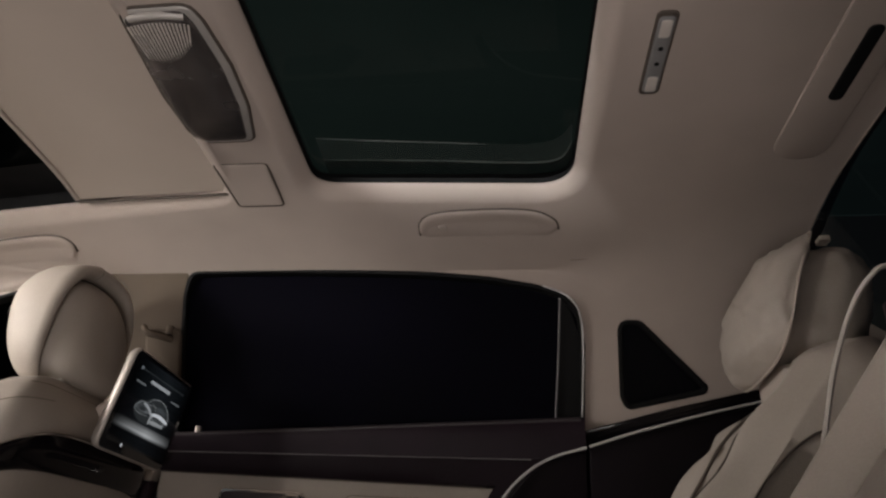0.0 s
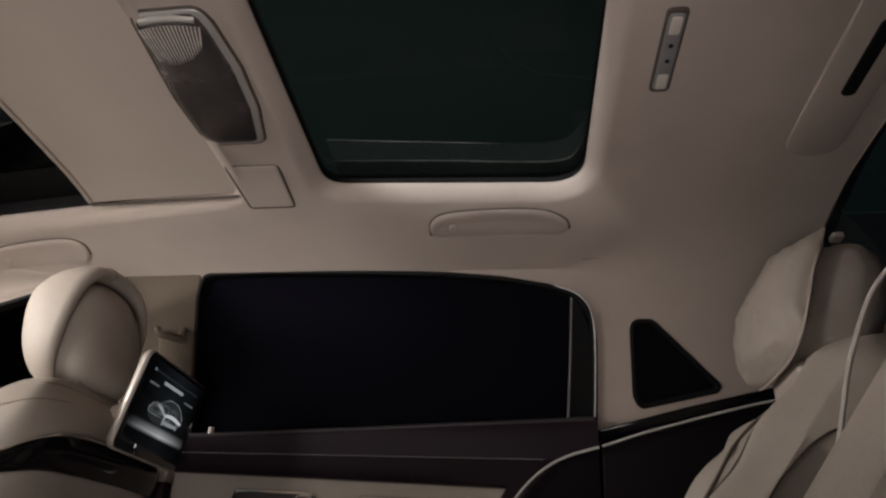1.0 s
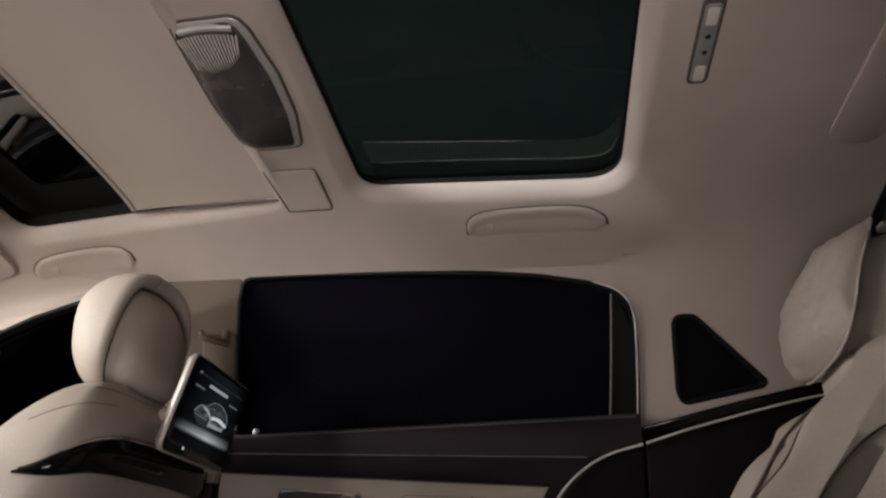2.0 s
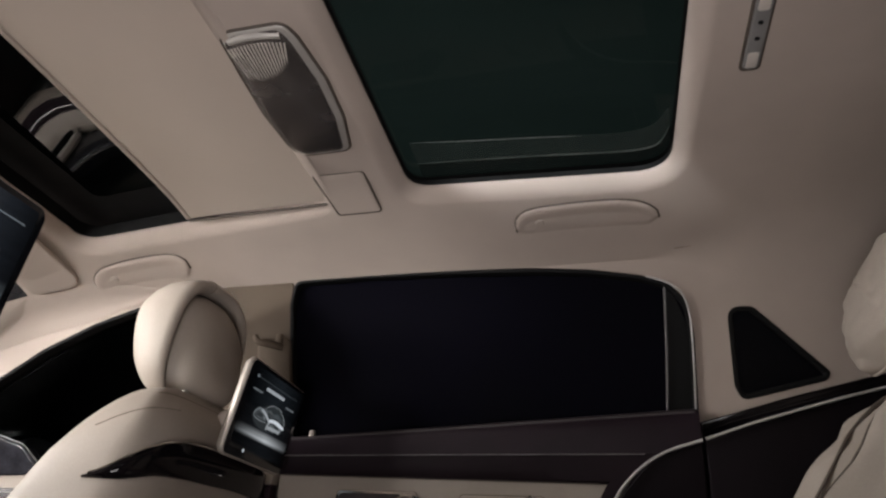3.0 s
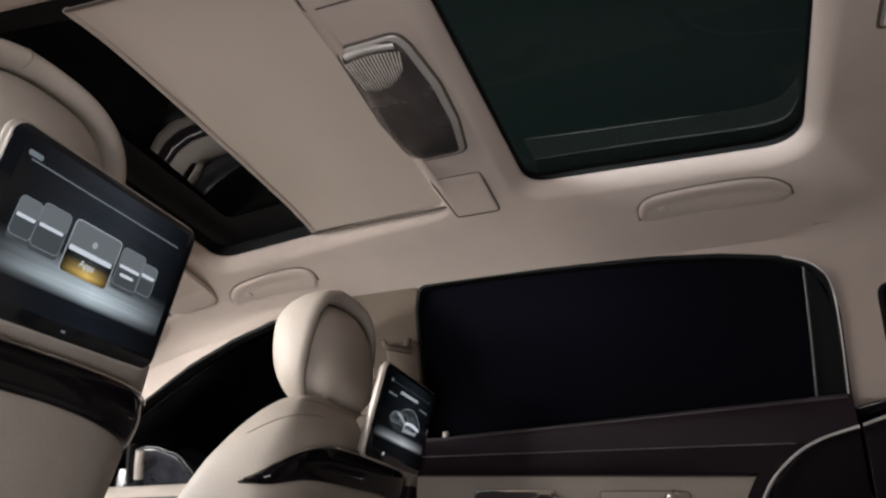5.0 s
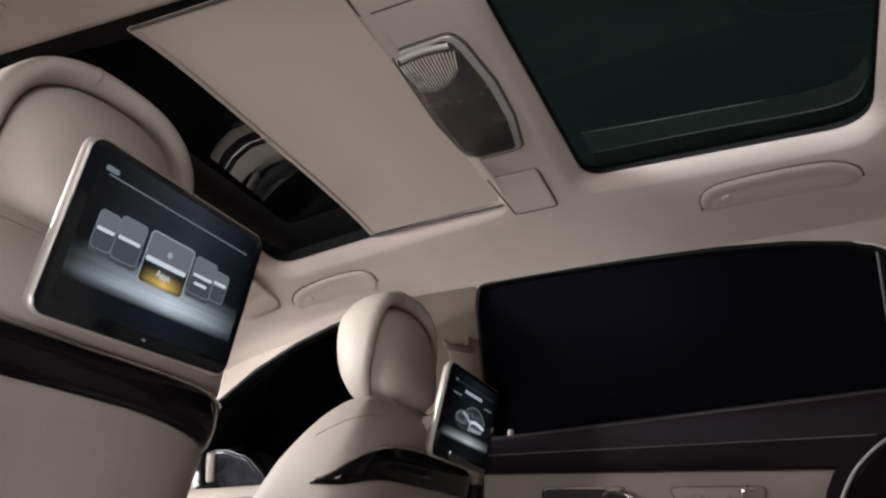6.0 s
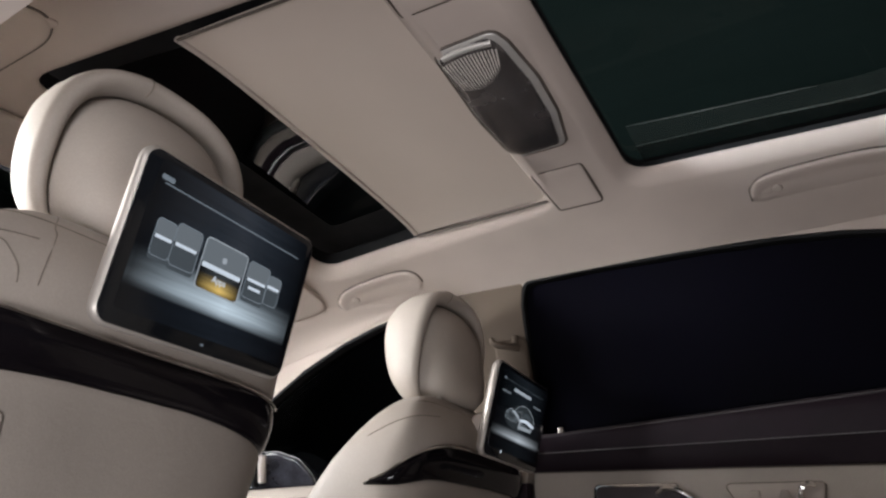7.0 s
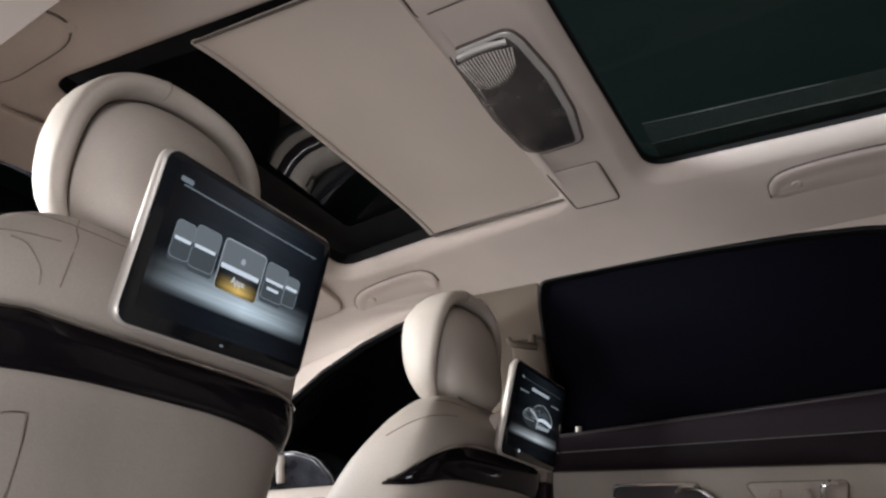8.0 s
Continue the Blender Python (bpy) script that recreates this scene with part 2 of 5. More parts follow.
def rrect(w, h, r, n=6, cx=0.0, cy=0.0):
    pts = []
    for sx, sy, a0 in ((1, 1, 0), (-1, 1, 90), (-1, -1, 180), (1, -1, 270)):
        for i in range(n + 1):
            a = radians(a0 + 90 * i / n)
            pts.append((cx + sx * (w / 2 - r) + r * math.cos(a), cy + sy * (h / 2 - r) + r * math.sin(a)))
    return pts


def inset(pts, d):
    """A closed anticlockwise outline moved inwards by d."""
    out, k = [], len(pts)
    for i in range(k):
        a, b, c = (Vector(pts[(i + o) % k]) for o in (-1, 0, 1))
        e = ((b - a).normalized() + (c - b).normalized())
        nrm = Vector((-e.y, e.x)).normalized()
        out.append(tuple(b + nrm * d))
    return out


def slab(pts, w0, w1, m, bevel=0.0, bm=None):
    """A prism on a closed outline (u, v), from w0 to w1, its w1 rim rounded; m brings (u, v, w) into the car."""
    bm = bm or bmesh.new()
    rings = [[(u, v, w0) for u, v in pts]]
    if bevel:
        s = 1 if w1 > w0 else -1
        for a in (0, 30, 60, 90):
            o = inset(pts, bevel * (1 - math.cos(radians(a))))
            rings.append([(u, v, w1 - s * bevel * (1 - math.sin(radians(a)))) for u, v in o])
    else:
        rings.append([(u, v, w1) for u, v in pts])
    loft(bm, [[m @ Vector(p) for p in r] for r in rings])
    return bm


def tube(path, r, bm=None, k=8, flat=1.0, up=(0, 0, 1), closed=False):
    """A round or flattened tube along a polyline."""
    bm = bm or bmesh.new()
    pts = [Vector(p) for p in path]
    rings, c = [], len(pts)
    for i, p in enumerate(pts):
        a, b = pts[(i - 1) % c if closed else max(i - 1, 0)], pts[(i + 1) % c if closed else min(i + 1, c - 1)]
        t = (b - a).normalized()
        x = t.cross(Vector(up))
        x = x.normalized() if x.length > 1e-4 else t.orthogonal().normalized()
        y = x.cross(t)
        rings.append([p + x * r * math.cos(2 * math.pi * j / k) + y * r * flat * math.sin(2 * math.pi * j / k) for j in range(k)])
    if closed:
        rings.append(rings[0])
    loft(bm, rings, caps=(not closed, not closed))
    if closed:
        bmesh.ops.remove_doubles(bm, verts=bm.verts, dist=1e-6)
    return bm


def rumple(bm, amount, scale, seed=0.0):
    """Uneven padding: the skin moved along its normals by a slow noise and finer folds."""
    bm.normal_update()
    shift = []
    for v in bm.verts:
        q = v.co * scale + Vector((seed, seed * 0.7, -seed))
        fold = 1 - abs(noise.noise(q * 2.3 + Vector((0, 0, 3.1)))) * 2
        shift.append(v.normal * amount * (noise.noise(q) + 0.45 * fold))
    for v, d in zip(bm.verts, shift):
        v.co += d
    return bm


def bezier(points, n=10):
    """A smooth line through a few points."""
    p = [Vector(q) for q in points]
    p = [p[0] * 2 - p[1]] + p + [p[-1] * 2 - p[-2]]
    out = []
    for i in range(1, len(p) - 2):
        for k in range(n):
            t = k / n
            out.append(0.5 * (2 * p[i] + (p[i + 1] - p[i - 1]) * t + (2 * p[i - 1] - 5 * p[i] + 4 * p[i + 1] - p[i + 2]) * t * t
                              + (3 * p[i] - p[i - 1] - 3 * p[i + 1] + p[i + 2]) * t ** 3))
    out.append(p[-2])
    return out


def plate(outer, holes, place, thick):
    """A sheet with holes on (u, v), brought to its place, thickened towards thick."""
    bm = bmesh.new()
    for ring in [outer] + holes:
        vs = [bm.verts.new((u, v, 0)) for u, v in ring]
        for i in range(len(vs)):
            bm.edges.new((vs[i - 1], vs[i]))
    bmesh.ops.triangle_fill(bm, edges=bm.edges[:], use_beauty=True)
    new_geom = bmesh.ops.extrude_face_region(bm, geom=bm.faces[:])["geom"]
    back = {g for g in new_geom if isinstance(g, bmesh.types.BMVert)}
    t = Vector(thick)
    for v in bm.verts:
        v.co = place(v.co.x, v.co.y) + (t if v in back else Vector())
    return bm


def block(c, size, r=0.01, bm=None, m=None):
    """A box with rounded edges about c."""
    x, y, z = size
    o = rrect(x, y, min(r, x / 2.1, y / 2.1), 3)
    b = min(r, z / 2.1)
    rings = []
    for a in (90, 60, 30, 0):
        rings.append([(u, v, -z / 2 + b * (1 - math.cos(radians(a)))) for u, v in inset(o, b * (1 - math.sin(radians(90 - a))))])
    for a in (0, 30, 60, 90):
        rings.append([(u, v, z / 2 - b * (1 - math.sin(radians(90 - a)))) for u, v in inset(o, b * (1 - math.cos(radians(a))))])
    bm = bm or bmesh.new()
    m = m or Matrix()
    loft(bm, [[m @ (Vector(p) + Vector(c)) for p in ring] for ring in rings])
    return bm

# ---- the studio round the car ----
structure("ground", block((0, 0, -0.05), (9.0, 8.0, 0.1), 0.005), STUDIO, "dark painted studio floor under the car")
structure("wall_front", block((-4.55, 0, 1.7), (0.1, 8.0, 3.4), 0.005), STUDIO, "dark studio wall")
structure("wall_back", block((4.55, 0, 1.7), (0.1, 8.0, 3.4), 0.005), STUDIO_BACK, "dark studio wall")
structure("wall_side_right", block((0, 4.05, 1.7), (9.0, 0.1, 3.4), 0.005), STUDIO, "dark studio wall")
structure("wall_side_left", block((0, -4.05, 1.7), (9.0, 0.1, 3.4), 0.005), STUDIO, "dark studio wall")
structure("studio_ceiling", block((0, 0, 3.45), (9.0, 8.0, 0.1), 0.005), STUDIO_TOP, "dark studio ceiling over the glass roof")

# ---- the car's shell: x to the rear, y to its right side, z up ----


def drop(x):
    return 0.30 * max(0.0, -0.28 - x) ** 2 + 0.12 * max(0.0, x - 0.80) ** 2


def roof(x, y):
    """Height of the headliner's lower face."""
    a = abs(y)
    return 1.408 - 0.05 * y * y - 0.62 * max(0.0, a - 0.22) ** 2 - drop(x)


def wall(x, z, out=0.0, side=1):
    """A point of the sloping upper side of the cabin, out metres outwards."""
    return Vector((x, side * (0.66 - 0.42 * (z - 1.0) + out), z))


def ease(t):
    t = max(0.0, min(1.0, t))
    return t * t * (3 - 2 * t)


def span(a, b, n=16):
    return [a + (b - a) * i / n for i in range(n + 1)]


def smooth_outline(pts, n=6):
    """A closed smooth outline through the points."""
    p = [Vector(q) for q in pts]
    k, out = len(p), []
    for i in range(k):
        a, b, c, d = (p[(i + o) % k] for o in (-1, 0, 1, 2))
        for j in range(n):
            t = j / n
            out.append(tuple(0.5 * (2 * b + (c - a) * t + (2 * a - 5 * b + 4 * c - d) * t * t + (3 * b - a - 3 * c + d) * t ** 3)))
    return out


def round_corners(pts, radii, n=5):
    """A closed outline with each corner rounded by its own radius."""
    out, k = [], len(pts)
    for i in range(k):
        a, b, c = (Vector(pts[(i + o) % k]) for o in (-1, 0, 1))
        r = radii[i] if isinstance(radii, (list, tuple)) else radii
        if r <= 0:
            out.append(tuple(b))
            continue
        d1, d2 = (a - b).normalized(), (c - b).normalized()
        ang = d1.angle(d2)
        cut = min(r / math.tan(ang / 2), (a - b).length * 0.48, (c - b).length * 0.48)
        p0, p1 = b + d1 * cut, b + d2 * cut
        for j in range(n + 1):
            t = j / n
            out.append(tuple(p0 * (1 - t) ** 2 + b * 2 * t * (1 - t) + p1 * t * t))
    return out


# plan of the two roof openings (x, y), anticlockwise
FRONT_OPEN = round_corners([(-0.445, -0.372), (0.105, -0.315), (0.105, 0.315), (-0.445, 0.372)], [0.05, 0.03, 0.03, 0.05])
REAR_OPEN = round_corners([(0.274, -0.306), (0.738, -0.322), (0.738, 0.326), (0.274, 0.308)], [0.045, 0.065, 0.065, 0.045], 8)


def headliner():
    bm = bmesh.new()
    xs = [-0.62, -0.56, -0.51, -0.475, 0.136, 0.188, 0.240, 0.775, 0.83, 0.89, 0.95, 1.01, 1.07, 1.12, 1.165]
    xs = sorted(xs + [-0.475 + 0.611 * i / 9 for i in range(1, 9)] + [0.240 + 0.535 * i / 8 for i in range(1, 8)])
    ys = [0.402 + 0.113 * i / 6 for i in range(7)]
    ys = sorted([-y for y in ys] + [-0.402 + 0.804 * i / 12 for i in range(1, 12)] + ys)
    grid = {(i, j): bm.verts.new((x, y, 0)) for i, x in enumerate(xs) for j, y in enumerate(ys)}
    edge = ((-0.475, 0.136), (0.240, 0.775))
    for i in range(len(xs) - 1):
        for j in range(len(ys) - 1):
            cx, cy = (xs[i] + xs[i + 1]) / 2, (ys[j] + ys[j + 1]) / 2
            if abs(cy) < 0.40 and any(a < cx < b for a, b in edge):
                continue
            bm.faces.new((grid[i, j], grid[i + 1, j], grid[i + 1, j + 1], grid[i, j + 1]))
    holes = []
    for hole, (a, b) in zip((FRONT_OPEN, REAR_OPEN), edge):
        vs = [bm.verts.new((x, y, 0)) for x, y in inset(hole, -0.028)]
        es = [bm.edges.new((vs[i - 1], vs[i])) for i in range(len(vs))]
        rim = [e for e in bm.edges if e not in es and e.is_boundary
               and all(a - 1e-4 <= v.co.x <= b + 1e-4 and abs(v.co.y) < 0.4021 for v in e.verts)]
        bmesh.ops.triangle_fill(bm, edges=es + rim, use_beauty=True)
        holes.append(vs)
    for v in bm.verts:
        v.co.z = roof(v.co.x, v.co.y)
    # rounded lips that turn up into the openings
    for vs, hole in zip(holes, (FRONT_OPEN, REAR_OPEN)):
        k, last = len(vs), vs
        for draw, up in ((-0.022, 0.0012), (-0.016, 0.0042), (-0.0105, 0.0085), (-0.0055, 0.0135), (-0.0018, 0.0182), (0.0, 0.0215), (-0.001, 0.0245)):
            ring = [bm.verts.new((x, y, roof(x, y) + up)) for x, y in inset(hole, draw)]
            for i in range(k):
                bm.faces.new((last[i - 1], last[i], ring[i], ring[i - 1]))
            last = ring
    return bm


structure("headliner", headliner(), FABRIC, "beige suede headliner with two large roof openings", 50)


def roof_skin():
    bm = bmesh.new()
    xs = [-0.72 + 1.94 * i / 40 for i in range(41)]
    ys = [-0.56 + 1.12 * i / 24 for i in range(25)]
    g = {(i, j): bm.verts.new((x, y, roof(x, y) + 0.062)) for i, x in enumerate(xs) for j, y in enumerate(ys)}
    for i in range(40):
        for j in range(24):
            cx, cy = (xs[i] + xs[i + 1]) / 2, (ys[j] + ys[j + 1]) / 2
            if abs(cy) < 0.42 and (-0.52 < cx < 0.175 or 0.2 < cx < 0.83):
                continue
            bm.faces.new((g[i, j], g[i + 1, j], g[i + 1, j + 1], g[i, j + 1]))
    return bm


structure("roof_skin", roof_skin(), PAINT, "dark painted outer roof skin round the glass panels")


def dome(x, y):
    """How far the front glass bulges above the roof line."""
    return 0.08 * max(0.0, 0.1225 - y * y) * ease((x + 0.53) / 0.12) * ease((0.185 - x) / 0.10)


def roof_pane(name, x0, x1, label, glass):
    bm = bmesh.new()
    rings = []
    for lift in ((0.050, 0.055) if x1 < 0.19 else (0.034, 0.039)):
        for i in range(15):
            x = x0 + (x1 - x0) * i / 14
            ring = []
            for j in range(17):
                y = -0.43 + 0.86 * j / 16
                ring.append((x, y, roof(x, y * 0.6) + lift + (dome(x, y) if x1 < 0.19 else 0.0)))
            rings.append(ring)
    loft(bm, rings[:15], closed=False)
    return facing_in(structure(name, bm, glass, label))


roof_pane("window_1", -0.53, 0.185, "green-tinted glass panel over the front of the cabin", ROOF_GLASS)
roof_pane("window_2", 0.195, 0.835, "green-tinted glass panel over the rear seats", REAR_ROOF_GLASS)


def frame_ring(outline, grow, z_up, wide, name, label, mat=None, bulge=0.0, inner=None):
    """The black ceramic border that shows between lip and clear glass."""
    bm = bmesh.new()
    o = inset(outline, -grow)
    i = inner or inset(outline, -grow + wide)
    half = [((a + c) / 2, (b + d) / 2) for (a, b), (c, d) in zip(o, i)]
    loft(bm, [[(x, y, roof(x, y * 0.6) + z_up + bulge * dome(x, y)) for x, y in r] for r in (o, half, i)], caps=(False, False))
    bmesh.ops.remove_doubles(bm, verts=bm.verts, dist=1e-5)
    return structure(name, bm, mat or RUBBER, label)


def shaft(outline, top):
    """Black wall between the cloth lip and the glass."""
    bm = bmesh.new()
    loft(bm, [[(x, y, roof(x, y) + up) for x, y in inset(outline, -0.0015)] for up in (0.021, 0.026, top)], caps=(False, False))
    return bm


structure("trim_front_shaft", shaft(FRONT_OPEN, 0.052), RUBBER, "black inner wall of the front roof opening")
structure("trim_rear_shaft", shaft(REAR_OPEN, 0.036), RUBBER, "black inner wall of the rear roof opening")
frame_ring(FRONT_OPEN, 0.05, 0.047, 0.125, "trim_front_glass", "black ceramic border of the front roof glass", None, 1.0,
           round_corners([(-0.372, -0.292), (0.030, -0.242), (0.030, 0.242), (-0.372, 0.292)], 0.02))
frame_ring(REAR_OPEN, 0.05, 0.031, 0.053, "trim_rear_glass", "black ceramic border of the rear roof glass")


def glass_strip(near, far, lift, taper=0.0):
    """A strip under the rear glass between two smooth plan lines (x, y); taper closes it towards its ends."""
    bm = bmesh.new()
    a, b = (bezier([(x, y, 0) for x, y in line], 8) for line in (near, far))
    rows, last = [], len(a) - 1
    for i, (p, q) in enumerate(zip(a, b)):
        w = 1 - taper * abs(2 * i / last - 1) ** 3
        m = (p + q) / 2
        rows.append([(m.x + (c.x - m.x) * w, m.y + (c.y - m.y) * w, roof(m.x, m.y * 0.6) + lift) for c in (p, m, q)])
    loft(bm, rows, closed=False)
    return bm


# a reflection in the rear glass, painted as a band with two lines
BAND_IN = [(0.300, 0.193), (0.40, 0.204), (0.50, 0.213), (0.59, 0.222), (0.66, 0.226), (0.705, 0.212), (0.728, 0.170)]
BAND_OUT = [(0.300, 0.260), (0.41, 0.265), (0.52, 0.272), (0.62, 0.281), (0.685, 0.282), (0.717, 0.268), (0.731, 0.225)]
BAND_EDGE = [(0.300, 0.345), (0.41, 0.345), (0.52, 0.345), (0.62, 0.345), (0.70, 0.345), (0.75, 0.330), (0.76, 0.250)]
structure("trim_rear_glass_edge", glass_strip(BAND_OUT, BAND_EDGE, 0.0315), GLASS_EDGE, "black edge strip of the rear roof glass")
structure("trim_rear_glass_reflection", glass_strip(BAND_IN, BAND_OUT, 0.0305), REFLECTION_BAND, "green-grey band painted as a reflection in the rear roof glass")
structure("trim_rear_glass_reflection_line", glass_strip(BAND_IN[:4], [(x, y + 0.0028) for x, y in BAND_IN[:4]], 0.0298, 0.9), REFLECTION_LINE, "fine pale line painted as part of the rear roof glass's reflection")
structure("trim_rear_glass_reflection_line_low", glass_strip([(x - 0.0012, y - 0.004) for x, y in BAND_OUT], BAND_OUT, 0.0295, 0.8), REFLECTION_LINE_DIM, "faint lower line painted as part of the rear roof glass's reflection")

# upper sides of the cabin, with window openings; (u, v) is (x, z)
REAR_WINDOW = round_corners([(-0.045, 1.035), (0.760, 1.035), (0.765, 1.205), (0.757, 1.262), (0.727, 1.294), (0.680, 1.309), (0.587, 1.3245), (0.480, 1.334), (0.310, 1.341), (0.131, 1.3445), (-0.02, 1.3425), (-0.032, 1.30)],
                            [0.02, 0.01, 0.05, 0.04, 0.05, 0.06, 0.1, 0.1, 0.1, 0.1, 0.025, 0.01])
FRONT_WINDOW = round_corners([(-1.10, 0.98), (-0.200, 0.98), (-0.215, 1.334), (-0.30, 1.325), (-0.396, 1.308), (-0.499, 1.282), (-0.628, 1.237), (-0.728, 1.190), (-0.90, 1.11)],
                             [0.01, 0.02, 0.03, 0.05, 0.05, 0.05, 0.05, 0.05, 0.05])
QUARTER = round_corners([(0.848, 1.094), (0.992, 1.122), (0.998, 1.131), (0.876, 1.246), (0.836, 1.247), (0.838, 1.115)], [0.025, 0.008, 0.012, 0.02, 0.02, 0.02])


def rail_top(x):
    return roof(x, 0.515) + 0.016


SILL_LINE = [(1.45, 0.93), (1.45, 1.16), (1.25, 1.27), (1.15, 1.32)]
RAIL = [(x, rail_top(x)) for x in (1.05, 0.9, 0.75, 0.6, 0.4, 0.2, 0.0, -0.2, -0.32, -0.42, -0.52, -0.62)]
PILLAR = [(-0.80, 1.245), (-1.0, 1.155), (-1.3, 0.99), (-1.3, 0.93)]
structure("wall_right", plate(SILL_LINE + RAIL + PILLAR, [REAR_WINDOW, FRONT_WINDOW, QUARTER], lambda u, v: wall(u, v), (0, 0.035, 0.006)), FABRIC,
          "beige roof rail and pillars along the right side", 30)
OPEN_LEFT = [(1.45, 0.93), (1.45, 1.16), (1.25, 1.27), (1.15, 1.32)] + RAIL + PILLAR + [(-0.06, 0.93), (-0.05, 1.04), (-0.03, 1.31), (-0.01, 1.338)] + [
    (0.255, 1.3415), (0.483, 1.334), (0.645, 1.318), (0.735, 1.292), (0.77, 1.21), (0.79, 1.0), (0.80, 0.93)]
structure("wall_left", plate(OPEN_LEFT, [FRONT_WINDOW, QUARTER], lambda u, v: wall(u, v, 0, -1), (0, -0.035, 0.006)), FABRIC,
          "beige roof rail and pillars round the open left rear door", 30)


def pane(outline, out, side=1, grow=0.02):
    bm = bmesh.new()
    vs = [bm.verts.new(wall(u, v, out, side)) for u, v in inset(outline, -grow)]
    bm.faces.new(vs)
    return bm


def seal(outline, out=-0.002, side=1, r=0.005):
    return tube([wall(u, v, out, side) for u, v in outline], r, closed=True, up=(0, side, 0.42), k=6)


def reveal(outline, side=1):
    """Black lining of a window opening, just inside the cloth's cut edge."""
    bm = bmesh.new()
    o = inset(outline, 0.0012)
    loft(bm, [[wall(u, v, out, side) for u, v in o] for out in (-0.003, 0.016, 0.036)], caps=(False, False))
    return bm


def flat_tube(path, r, flat, side=1):
    return tube(path, r, flat=flat, up=(0, side, 0.42), k=10)



w = facing_in(structure("window_3", pane(REAR_WINDOW, 0.022), SIDE_GLASS, "dark tinted right rear door window"))
part("seal", seal(REAR_WINDOW), RUBBER, w)
part("lining", reveal(REAR_WINDOW), RUBBER, w)
w = structure("window_blind_rear", pane(REAR_WINDOW, 0.019), WINDOW_BLIND, "black mesh roller blind drawn across the right rear window")
w = facing_in(structure("window_4", pane(FRONT_WINDOW, 0.022), FRONT_SIDE_GLASS, "dark tinted right front door window"))
part("seal", seal(FRONT_WINDOW), RUBBER, w)
part("lining", reveal(FRONT_WINDOW), RUBBER, w)
w = facing_in(structure("window_5", pane(QUARTER, 0.026), QUARTER_GLASS, "small dark triangular quarter window"))
part("seal", seal(QUARTER, 0.004, 1, 0.0065), RUBBER, w)
w = facing_in(structure("window_6", pane(FRONT_WINDOW, 0.022, -1), CLEAR_GLASS, "left front door window"))
part("seal", seal(FRONT_WINDOW, -0.002, -1), RUBBER, w)
w = facing_in(structure("window_7", pane(QUARTER, 0.026, -1), SIDE_GLASS, "small dark triangular quarter window of the left side"))
part("seal", seal(QUARTER, 0.004, -1, 0.008), RUBBER, w)

# soft coves where the headliner rolls down into the pillars


def cove(side, xs, low, proud):
    bm = bmesh.new()
    rings = []
    for x in xs:
        h = low(x)
        y0 = 0.515 - min(0.13, 1.7 * h)
        foot, head = roof(x, 0.515) - h, roof(x, 0.515) + 0.010
        ring = []
        for k in range(15):
            t = k / 14
            w = ease(t)
            y = y0 + (0.528 - y0) * t
            r, q = Vector((x, side * y, roof(x, y))), wall(x, head + (foot - head) * t, -0.001, side)
            ring.append(r * (1 - w) + q * w + Vector((0, -0.8 * side, -1)) * (0.0007 + proud * min(1.0, 6 * t * (1 - t))))
        rings.append(ring)
    loft(bm, rings, closed=False)
    return bm


for side, word in ((1, "right"), (-1, "left")):
    structure("trim_cove_rear_" + word, cove(side, span(0.66, 1.165, 24), lambda x: 0.003 + 0.079 * ease((x - 0.66) / 0.30), 0.0), FABRIC, "beige cloth cove between roof and rear pillar", 60)
    structure("trim_cove_front_" + word, cove(side, span(-0.86, -0.26, 28), lambda x: 0.003 + 0.031 * ease((-0.26 - x) / 0.28), 0.0020), FABRIC, "beige cloth cove between roof and front pillar", 60)

structure("trim_cloth_seam", tube(bezier([(x, y, roof(x, y) - 0.0002) for x, y in ((0.745, 0.4935), (0.79, 0.4895), (0.83, 0.489), (0.88, 0.4885))], 6), 0.0011, k=5), STITCH, "faint cloth seam on the roof rail")

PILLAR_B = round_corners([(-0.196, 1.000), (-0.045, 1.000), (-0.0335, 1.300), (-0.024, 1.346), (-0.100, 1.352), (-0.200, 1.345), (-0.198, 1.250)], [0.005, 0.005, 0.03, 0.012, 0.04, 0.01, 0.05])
structure("trim_door_pillar", slab(PILLAR_B, 0.004, -0.0035, Matrix(((1, 0, 0, 0), (0, -0.42, 1, 1.08), (0, 1, 0, 0), (0, 0, 0, 1))), 0.004), SHADED_TRIM, "darker beige trim of the pillar between the doors, shade painted in")

# windscreen and rear screen
bm = bmesh.new()
loft(bm, [[(-0.62, y, roof(-0.62, y) + 0.005) for y in (-0.5, -0.25, 0, 0.25, 0.5)], [(-1.42, y * 1.25, 0.95) for y in (-0.5, -0.25, 0, 0.25, 0.5)]], closed=False)
facing_in(structure("window_8", bm, CLEAR_GLASS, "clear windscreen"))
bm = bmesh.new()
loft(bm, [[(1.165, y, roof(1.165, y) + 0.004) for y in (-0.5, -0.25, 0, 0.25, 0.5)], [(1.80, y * 1.2, 1.03) for y in (-0.5, -0.25, 0, 0.25, 0.5)]], closed=False)
facing_in(structure("window_9", bm, REAR_GLASS, "dark tinted rear screen"))
structure("trim_rear_header", tube([(1.167, -0.5 + i / 20, roof(1.167, -0.5 + i / 20) + 0.001) for i in range(21)], 0.003, k=6), CHROME, "thin bright edge along the rear screen")
structure("parcel_shelf", block((1.50, 0, 0.985), (0.56, 1.2, 0.05), 0.02), DARK, "dark leather parcel shelf under the rear screen")

